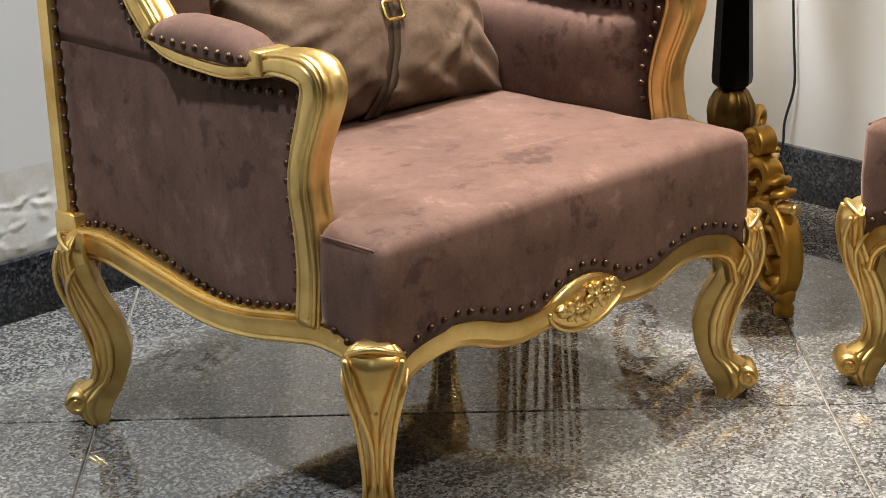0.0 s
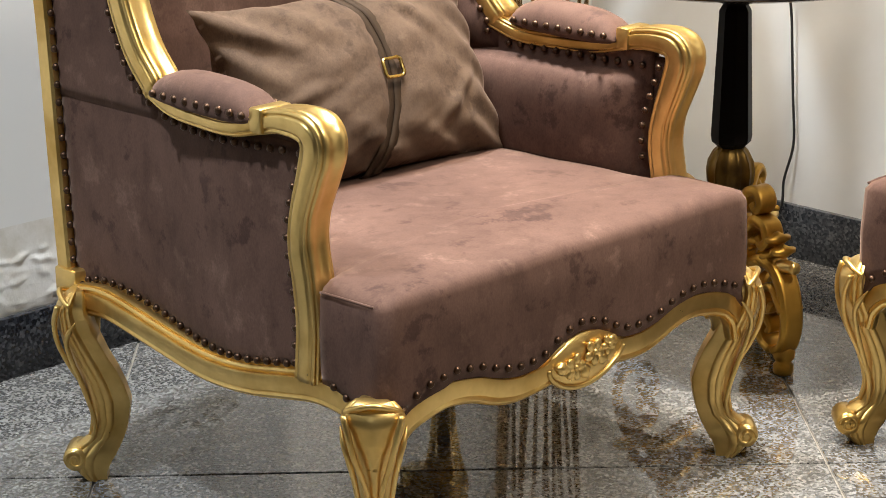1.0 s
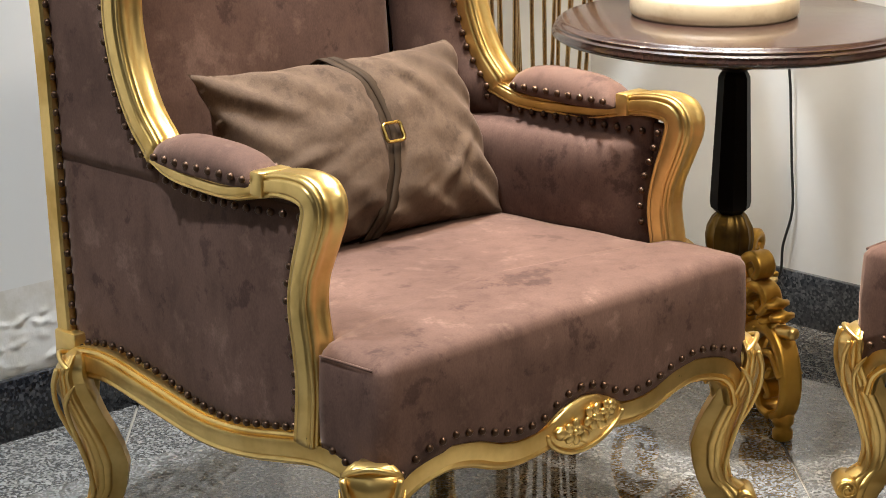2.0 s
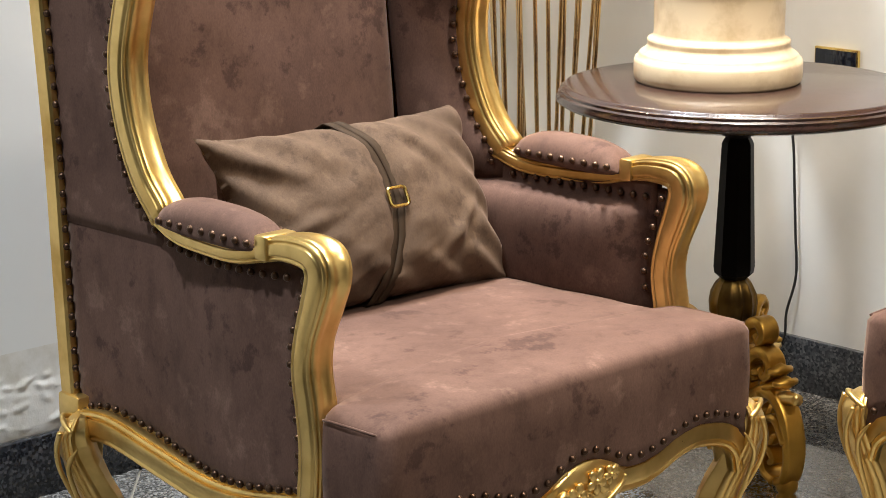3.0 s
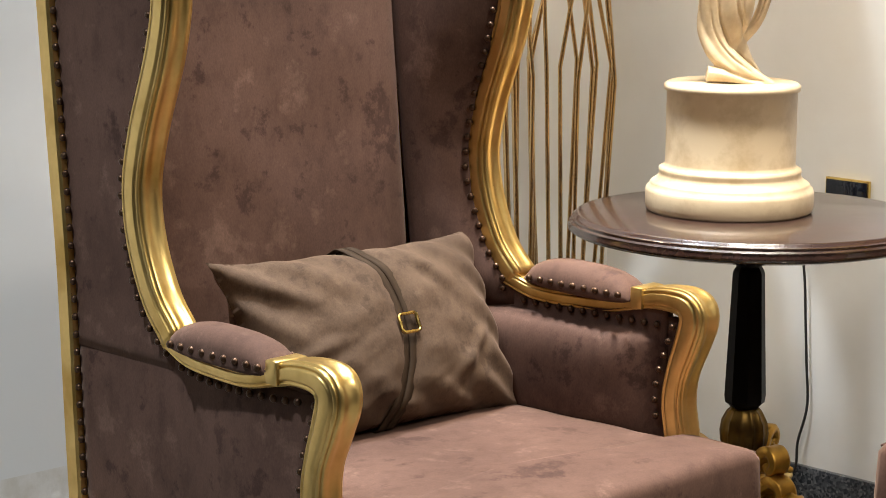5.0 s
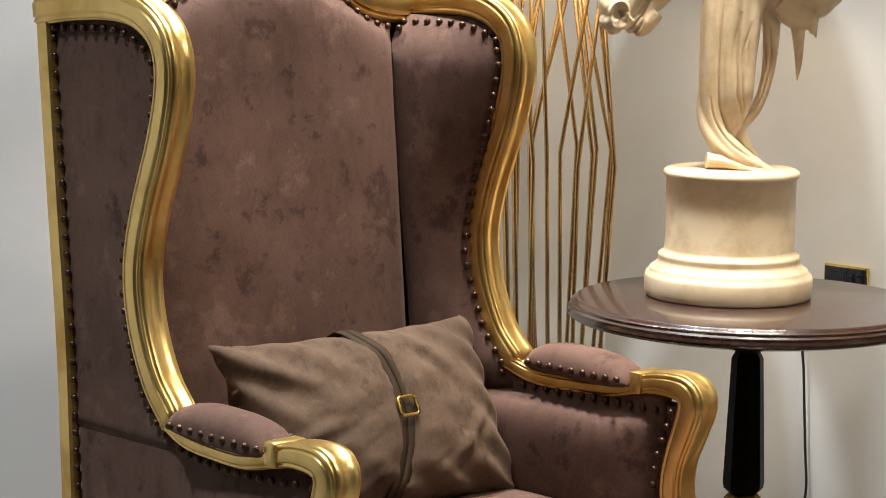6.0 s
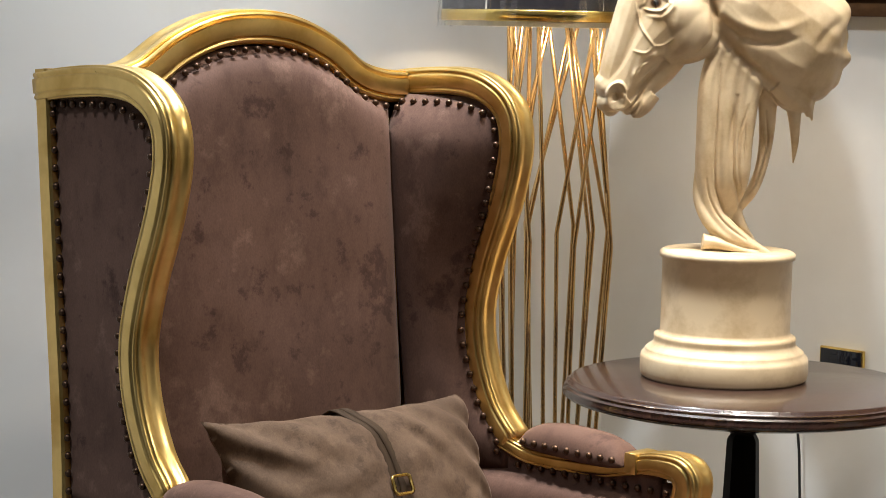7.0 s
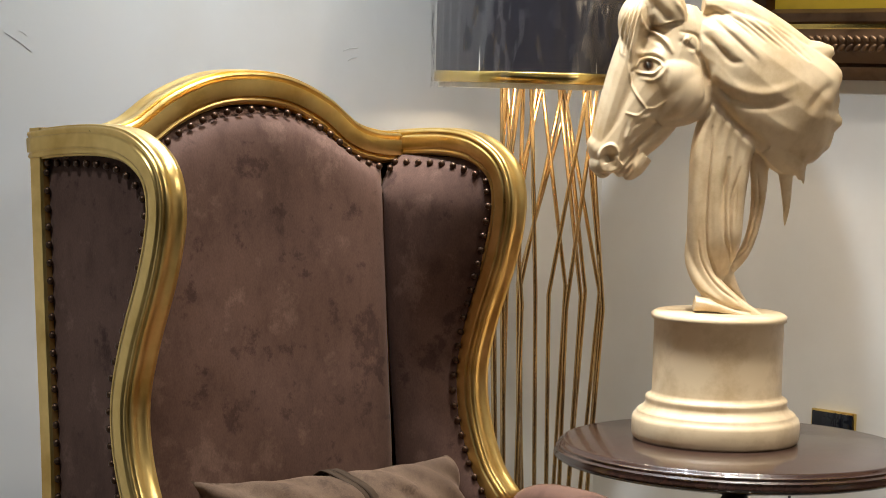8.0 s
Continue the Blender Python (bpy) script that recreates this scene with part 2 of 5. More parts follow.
def solidify(bm, vec):
    """Gives a sheet depth along vec."""
    ret = bmesh.ops.extrude_face_region(bm, geom=list(bm.faces))
    for v in ret["geom"]:
        if isinstance(v, bmesh.types.BMVert):
            v.co += Vector(vec)
    return bm


def tube(bm, path, r, n=8, caps=True):
    rings, x = [], None
    for i, p in enumerate(path):
        a, b = path[max(0, i - 1)], path[min(len(path) - 1, i + 1)]
        t = (b - a).normalized()
        x = t.orthogonal().normalized() if x is None else (x - t * x.dot(t)).normalized()
        y = t.cross(x)
        rr = r(i / (len(path) - 1)) if callable(r) else r
        rings.append([p + x * (rr * math.cos(2 * math.pi * k / n)) + y * (rr * math.sin(2 * math.pi * k / n)) for k in range(n)])
    return loft(bm, rings, caps)


def thing(name, label, category, group="", at=(0, 0, 0)):
    e = new(name)
    e.location = at
    e.empty_display_size = 0.1
    return tagged(e, label, category, group)


def interp(x, table):
    xs, ys = [a for a, _ in table], [b for _, b in table]
    return float(np.interp(x, xs, ys))


# ---- setting ----
def wall(name, lo, hi, label, mat=None):
    return tagged(box(name, lo, hi, mat or WALL_PAINT, None, 0), label, "wall", kind="structure")


wall("wall_north", (ROOM_X - 0.2, WALL_Y, -0.1), (WALL_X + 0.2, WALL_Y + 0.2, CEIL), "off-white painted plaster wall with scuffs and damp")
wall("wall_east", (WALL_X, ROOM_Y, -0.1), (WALL_X + 0.2, WALL_Y, CEIL), "off-white painted plaster wall behind the side table")
# unseen closing walls and ceiling, kept dark to hold down bounced light
wall("wall_south", (ROOM_X - 0.2, ROOM_Y - 0.2, -0.1), (WALL_X + 0.2, ROOM_Y, CEIL), "plain taupe wall closing the showroom", TAUPE_PAINT)
wall("wall_west", (ROOM_X - 0.2, ROOM_Y, -0.1), (ROOM_X, WALL_Y, CEIL), "plain taupe wall closing the showroom", TAUPE_PAINT)
ceil_ob = box("ceiling", (ROOM_X - 0.2, ROOM_Y - 0.2, CEIL), (WALL_X + 0.2, WALL_Y + 0.2, CEIL + 0.2), CEILING_PAINT, None, 0)
tagged(ceil_ob, "plain ceiling out of view, greyed to cut bounced light", "ceiling", kind="structure")

tagged(box("baseboard", (ROOM_X, WALL_Y - 0.014, 0), (WALL_X - 0.014, WALL_Y, 0.116), SKIRT_BLACK, None, 0.002), "polished black granite skirting", "baseboard", kind="structure")
tagged(box("baseboard", (WALL_X - 0.014, ROOM_Y, 0), (WALL_X, WALL_Y, 0.116), SKIRT_GREY, None, 0.002), "dark grey speckled granite skirting", "baseboard", kind="structure")

floor = tagged(box("floor", (ROOM_X - 0.2, ROOM_Y - 0.2, -0.1), (WALL_X + 0.2, WALL_Y + 0.2, -0.006), GROUT, None, 0), "polished grey speckled granite floor laid diagonally", "floor", kind="structure")


north = bpy.data.objects["wall_north"]


def peeling(u, v):
    """Blistered plaster above the skirting."""
    x, z = -1.6 + 1.9 * u, 0.118 + 0.165 * v
    n1 = noise.noise(Vector((x * 14, z * 22, 1)))
    edge = v - 0.62 - 0.45 * noise.noise(Vector((x * 5, 0, 7)))
    mask = min(1, max(0, -edge * 7)) * min(1, v * 9) * min(1, min(u, 1 - u) * 20)
    crust = max(0, noise.noise(Vector((x * 38, z * 60, 3)))) ** 0.7
    lip = math.exp(-(edge / 0.06) ** 2)
    return Vector((x, WALL_Y - 0.0006 - mask * (0.0015 + 0.009 * crust * max(0, n1 + 0.25)) - 0.006 * lip * crust, z))


part("peeling_plaster", grid(bmesh.new(), 380, 46, peeling), PLASTER, north, "blistered flaking plaster")
for k, (x0, za, x1, zb) in enumerate(((-0.215, 1.462, -0.16, 1.43), (-0.186, 1.466, -0.17, 1.458), (0.575, 1.455, 0.615, 1.463), (0.59, 1.437, 0.612, 1.443), (-0.16, 1.2, -0.14, 1.19))):
    a, b = Vector((x0, WALL_Y - 0.0001, za)), Vector((x1, WALL_Y - 0.0001, zb))
    part("scuff", sweep(bmesh.new(), spline([a, a.lerp(b, 0.5) + Vector((0, 0, 0.002)), b], 4), [(-0.0006, -0.0003), (-0.0006, 0.0003), (0.0006, 0.0003), (0.0006, -0.0003)], (0, -1, 0)), SCUFF, north, "thin grey scratch")


# ---- armchair ----
LEG_OUT = [(0.0, 0.535), (0.012, 0.548), (0.03, 0.562), (0.045, 0.562), (0.06, 0.548), (0.075, 0.525), (0.1, 0.515), (0.135, 0.52), (0.165, 0.528), (0.217, 0.549), (0.26, 0.566), (0.29, 0.567), (0.34, 0.56)]
LEG_IN = [(0.0, 0.498), (0.012, 0.498), (0.03, 0.49), (0.045, 0.481), (0.06, 0.473), (0.075, 0.466), (0.1, 0.459), (0.135, 0.454), (0.165, 0.463), (0.19, 0.474), (0.217, 0.489), (0.26, 0.508), (0.29, 0.515), (0.34, 0.515)]
LEG_WIDE = [(0.0, 0.024), (0.03, 0.032), (0.045, 0.034), (0.065, 0.024), (0.09, 0.0205), (0.13, 0.0215), (0.17, 0.0235), (0.215, 0.029), (0.26, 0.039), (0.3, 0.05), (0.34, 0.052)]
# a ridged, shield-like section: (0 inner .. 1 outer, -1 .. 1 across)
LEG_HALF = [(0.0, 0.0), (0.0, 0.56), (0.06, 0.64), (0.37, 0.66), (0.40, 0.7), (0.42, 0.93), (0.46, 1.0), (0.53, 1.0), (0.57, 0.95), (0.595, 0.9), (0.62, 0.94), (0.68, 0.95), (0.74, 0.9), (0.765, 0.83), (0.79, 0.85), (0.85, 0.73), (0.93, 0.44), (0.985, 0.2), (1.0, 0.0)]
LEG_SECTION = [(a, -b) for a, b in LEG_HALF[1:]] + [(a, b) for a, b in LEG_HALF[-2:0:-1]]


def leg_mesh(bm, sx, sy):
    d = Vector((sx, sy, 0)).normalized()
    w = Vector((-d.y, d.x, 0))
    # the plan's corner is not on a true diagonal: the leg stands under the corner
    shift = Vector((sx * (0.398 - 0.3665), sy * (0.337 - 0.3665), 0))
    rings = []
    for i in range(57):
        z = 0.322 * i / 56
        a, b, h = interp(z, LEG_IN), interp(z, LEG_OUT), interp(z, LEG_WIDE)
        k = 0.36 * min(1, max(0, (z - 0.17) / 0.11))
        top = max(0, (z - 0.29) / 0.032)
        q = 1 - 0.5 * top ** 2.2
        c = 0.525
        rings.append([d * (c + (a + (b - a) * s - c) * q) + w * (h * v * (1 - k * max(0, s - 0.25)) * q) + shift + Vector((0, 0, z)) for s, v in LEG_SECTION])
    return loft(bm, rings)


def scroll_mesh(bm, centre, axis, r, wide, turns=1.6, thick=0.28):
    """A small volute: a spiral ridge on both ends of a drum."""
    ax = Vector(axis).normalized()
    x = ax.cross(Vector((0, 0, 1))).normalized()
    y = Vector((0, 0, 1))
    c = Vector(centre)
    ring = lambda rr, off: [c + ax * off + x * (rr * math.cos(k * math.pi / 9)) + y * (rr * math.sin(k * math.pi / 9)) for k in range(18)]
    loft(bm, [ring(r * 0.85, -wide), ring(r, -wide * 0.75), ring(r, wide * 0.75), ring(r * 0.85, wide)])
    for s in (-1, 1):
        pts = []
        for k in range(int(turns * 14) + 1):
            a = k / 14 * 2 * math.pi
            rr = r * (0.8 - 0.62 * k / (turns * 14))
            pts.append(c + ax * (s * wide) + x * (rr * math.cos(a)) + y * (rr * math.sin(a)))
        tube(bm, pts, r * thick * 0.45, 6)
    return bm


# ridged gilt moulding, the same from all sides
def ridged(n=64, grooves=10, depth=0.17, power=0.46):
    out = []
    for k in range(n):
        a = 2 * math.pi * k / n
        g = (math.cos(grooves * a) + 1) / 2
        r = 1 - depth * g ** 6
        c, q = math.cos(a), math.sin(a)
        out.append((r * math.copysign(abs(c) ** power, c), r * math.copysign(abs(q) ** power, q)))
    return out


def moulding(wide, deep, **kw):
    return [(a * wide, b * deep) for a, b in ridged(**kw)]


WING_PATH = [(0.492, 1.277), (0.40, 1.287), (0.30, 1.291), (0.228, 1.28), (0.174, 1.245), (0.158, 1.185), (0.176, 1.098), (0.219, 0.985), (0.24, 0.895), (0.23, 0.81), (0.194, 0.727), (0.145, 0.672)]
WING_FABRIC = [(0.466, 1.25), (0.32, 1.254), (0.252, 1.244), (0.206, 1.214), (0.197, 1.17), (0.22, 1.067), (0.263, 0.961), (0.278, 0.881), (0.263, 0.779), (0.22, 0.69), (0.16, 0.642)]
WING_INNER = [(0.43, 1.252), (0.29, 1.252), (0.208, 1.226), (0.178, 1.18), (0.19, 1.113), (0.23, 1.032), (0.262, 0.93), (0.267, 0.85), (0.238, 0.763), (0.194, 0.692), (0.15, 0.65)]
ARM_PATH = [(0.165, 0.675), (0.1, 0.655), (0.02, 0.652), (-0.06, 0.655), (-0.115, 0.668), (-0.155, 0.679), (-0.2, 0.681), (-0.227, 0.674), (-0.236, 0.652), (-0.224, 0.612), (-0.205, 0.56), (-0.198, 0.51), (-0.207, 0.45), (-0.212, 0.39), (-0.206, 0.31)]
POST_PATH = [(-0.236, 0.652), (-0.224, 0.612), (-0.205, 0.56), (-0.198, 0.51), (-0.207, 0.45), (-0.212, 0.39), (-0.206, 0.31)]
SIDE_RAIL = [(0.392, 0.232), (0.384, 0.27), (0.36, 0.296), (0.315, 0.306), (0.27, 0.306), (0.2, 0.295), (0.13, 0.283), (0.06, 0.272), (0.0, 0.269), (-0.07, 0.275), (-0.14, 0.288), (-0.21, 0.3), (-0.27, 0.298), (-0.31, 0.285), (-0.337, 0.258)]
FRONT_RAIL = [(-0.4, 0.215), (-0.389, 0.25), (-0.362, 0.277), (-0.32, 0.292), (-0.27, 0.299), (-0.22, 0.292), (-0.17, 0.275), (-0.13, 0.269), (-0.08, 0.273), (-0.04, 0.282), (0.0, 0.286)]
FRONT_RAIL += [(-x, z) for x, z in FRONT_RAIL[-2::-1]]
BACK_POST = [(0.405, 0.30), (0.411, 0.40), (0.418, 0.53), (0.428, 0.75), (0.446, 0.95), (0.462, 1.13), (0.476, 1.305)]
CROWN = [(-0.345, 1.277), (-0.29, 1.28), (-0.23, 1.296), (-0.16, 1.34), (-0.08, 1.37), (0.0, 1.378), (0.08, 1.37), (0.16, 1.34), (0.23, 1.296), (0.29, 1.28), (0.345, 1.277)]


def side_x(y, z):
    """How far out the side frame stands: arms flare past the wings."""
    f = min(1, max(0, (0.16 - y) / 0.2)) * min(1, max(0, (0.8 - z) / 0.1))
    return 0.39 + 0.022 * f


def rail_top(y):
    return interp(-y, [(-a, b + 0.026) for a, b in SIDE_RAIL])


def front_top(x):
    return interp(x, FRONT_RAIL) + 0.028 + 0.02 * max(0, 1 - (x / 0.09) ** 2)


def nails(chair, spots):
    mesh = None
    for p, n in spots:
        q = Vector(n).to_track_quat("Z", "Y").to_matrix().to_4x4()
        if mesh is None:
            bm = bmesh.new()
            rings = [[Vector((r * math.cos(k * math.pi / 4), r * math.sin(k * math.pi / 4), z)) for k in range(8)] for r, z in ((0.0062, -0.002), (0.0062, 0.001), (0.0048, 0.0038), (0.0022, 0.0052))]
            loft(bm, rings)
            mesh = part("nail", bm, NAIL, chair)
            mesh.matrix_basis = Matrix.Translation(p) @ q
        else:
            share("nail", mesh, chair, Matrix.Translation(p) @ q)


def along(path, step):
    """Even steps along a path."""
    out, left = [], step * 0.5
    for a, b in zip(path, path[1:]):
        d = (b - a).length
        while left <= d:
            out.append(a.lerp(b, left / d))
            left += step
        left -= d
    return out


def chair_side(chair, s, spots):
    """One side of the chair: s is -1 or 1."""
    X = lambda y, z, off=0.0: s * (side_x(y, z) + off)
    P = lambda pts, off=0.0: [Vector((X(y, z, off), y, z)) for y, z in pts]
    n = (s, 0, 0)
    # wing frame
    path = [Vector((X(p.y, p.z, -0.024), p.y, p.z)) for p in spline(P(WING_PATH), 7)]
    part("wing_frame", sweep(bmesh.new(), path, moulding(0.025, 0.026), n), GOLD, chair)
    # arm rail that turns down into the front post
    path = [Vector((X(p.y, p.z, -0.024), p.y, p.z)) for p in spline(P(ARM_PATH), 7)]
    half = [(0, 0.015), (0.25, 0.015), (0.36, 0.019), (0.45, 0.023), (0.53, 0.027), (0.6, 0.027), (0.72, 0.022), (0.82, 0.024), (1, 0.025)]
    part("arm_frame", sweep(bmesh.new(), path, moulding(1, 1), n, lambda t: (interp(t, half), 0.0255 + 0.004 * max(0, 1 - abs(t - 0.5) / 0.2))), GOLD, chair)
    # gilt clasp over the front end of the pad
    box("arm_clasp", (X(-0.1, 0.68, -0.024) - 0.03, -0.138, 0.658), (X(-0.1, 0.68, -0.024) + 0.03, -0.112, 0.6945), GOLD, chair, 0.004)
    # padded arm rest
    bm = bmesh.new()
    rings = []
    for i in range(17):
        t = i / 16
        y = 0.125 - 0.238 * t
        k = max(0.02, 1 - abs(2 * t - 1) ** 3.2) ** 0.5
        rings.append([Vector((X(0, 0.68, -0.026) + 0.043 * (0.6 + 0.4 * k) * math.copysign(abs(math.cos(a)) ** 0.75, math.cos(a)), y, 0.67 + (0.043 if math.sin(a) > 0 else 0.012) * k * math.sin(a) + 0.005 * (1 - t))) for a in [q * math.pi / 10 for q in range(20)]])
    part("arm_pad", loft(bm, rings), VELVET, chair)
    for t in np.linspace(0.08, 0.94, 9):
        y = 0.118 - 0.235 * t
        spots.append((Vector((X(0, 0.68, 0.0155), y, 0.681)), n))
        spots.append((Vector((X(0, 0.68, -0.0685), y, 0.681)), (-s, 0, 0)))
    # side rail
    path = [Vector((s * 0.376, p.y, p.z)) for p in spline(P(SIDE_RAIL), 6)]
    sharp(part("side_rail", sweep(bmesh.new(), path, moulding(0.027, 0.029), n), GOLD, chair), 40)
    # back post
    path = [Vector((s * 0.366, p.y + 0.004, p.z)) for p in spline(P(BACK_POST), 5)]
    bm = sweep(bmesh.new(), path, [(-0.016, -0.02), (-0.016, 0.016), (-0.012, 0.02), (0.014, 0.02), (0.018, 0.016), (0.018, -0.02)], n)
    bevel_box(bm, (s * 0.372 - 0.02, 0.372, 0.285), (s * 0.372 + 0.02, 0.429, 0.34), 0.005)
    sharp(part("back_post", bm, GOLD, chair), 40)
    # outer side upholstery
    front = [Vector((0, p.y + 0.024, p.z)) for p in spline([(0, a, b) for a, b in POST_PATH], 5)]

    def rear(z):
        return interp(z, [(b, a - 0.002) for a, b in BACK_POST])

    def fore(z):
        if z < 0.655:
            return interp(-z, [(-p.z, p.y) for p in front])
        return interp(-z, [(-b, a + 0.012) for a, b in WING_PATH[3:]]) if z < 1.29 else 0.25

    def lower(u, v):
        y = -0.2 + u * 0.612
        lo = rail_top(y) - 0.012
        z = lo + v * (0.65 - lo)
        y1, y2 = fore(z) - 0.002, rear(z)
        y = y1 + u * (y2 - y1)
        return Vector((X(y, 0.5, -0.02 + 0.005 * math.sin(math.pi * u) * math.sin(math.pi * v)), y, z))

    def upper(u, v):
        z = 0.622 + v * 0.655
        y1, y2 = (fore(max(z, 0.656)) if z < 1.262 else 0.25), rear(z)
        y = y1 + u * (y2 - y1)
        return Vector((X(y, z, -0.0185), y, z))

    part("side_upholstery", solidify(grid(bmesh.new(), 20, 14, lower), (-s * 0.012, 0, 0)), VELVET, chair)
    part("wing_upholstery", solidify(grid(bmesh.new(), 12, 34, upper), (-s * 0.01, 0, 0)), VELVET, chair)
    # inner arm upholstery, with a soft bulge
    def inner(u, v):
        y = -0.178 + u * 0.488
        z = 0.43 + v * 0.235
        rise = max(0, 1 - abs(2 * min(1, max(0, u - 0.06) * 1.1) - 1) ** 5) * max(0, 1 - abs(2 * min(1, v * 1.2) - 1) ** 4)
        return Vector((s * (0.372 - 0.03 * u - 0.044 * rise ** 0.5), y, z))
    part("inner_arm", solidify(grid(bmesh.new(), 24, 18, inner), (s * 0.02, 0, 0)), VELVET, chair)
    for u in np.arange(0.03, 0.66, 0.053):
        spots.append((inner(u, 0.88) - Vector((s * 0.003, 0, 0)), (-s, 0, 0)))
    # inner wing upholstery: runs from the frame to the back pad
    def inwing(u, v):
        z = 0.62 + v * 0.645
        yf = interp(-z, [(-b, a) for a, b in WING_PATH[3:]])
        yb = 0.33 + 0.085 * (z - 0.63) / 0.655
        b = 0.02 * math.sin(math.pi * u) ** 0.8 * max(0, math.sin(math.pi * min(1, max(0, v)))) ** 0.4
        k = min(1, max(0, 1.268 - z) / 0.07) ** 0.5
        return Vector((s * (0.353 - k * (u * 0.066 + b)), yf + u * (yb - yf), z))
    part("inner_wing", solidify(grid(bmesh.new(), 10, 30, inwing), (s * 0.012, 0.004, 0)), VELVET, chair)
    # nails: outer side
    wing = [Vector((X(y, z, -0.012), y, z)) for y, z in WING_FABRIC]
    for p in along(spline(wing, 5), 0.0265):
        spots.append((p, n))
    for p in along(spline([Vector((0, y, z)) for y, z in WING_INNER], 5), 0.0265):
        v = (p.z - 0.62) / 0.645
        y0, y1 = inwing(0, v).y, inwing(1, v).y
        q = inwing(min(1, max(0.1, (p.y - 0.016 - y0) / (y1 - y0))), min(v, 0.985))
        spots.append((Vector((q.x - s * 0.0015, q.y, p.z)), (-s, -0.4, 0)))
    for p in along(spline(P([(0.14, 0.636), (0.06, 0.628), (-0.03, 0.63), (-0.11, 0.634), (-0.178, 0.64)]), 4), 0.0265):
        spots.append((Vector((p.x - s * 0.012, p.y, p.z)), n))
    for p in along(front, 0.0265):
        spots.append((Vector((X(p.y, p.z, -0.013), p.y + 0.0095, p.z)), n))
        if p.z > 0.47:
            spots.append((Vector((s * 0.3625, p.y + 0.007, p.z)), (-s, 0, 0)))
    for p in along([Vector((0, rear(z) - 0.012, z)) for z in np.linspace(0.34, 1.265, 30)], 0.0285):
        spots.append((Vector((X(p.y, p.z, -0.013), p.y, p.z)), n))
    for p in along([Vector((s * 0.4, y, rail_top(y) + 0.006)) for y in np.linspace(-0.17, 0.38, 30)], 0.0225):
        spots.append((Vector((X(p.y, 0.33, -0.011), p.y, p.z)), n))


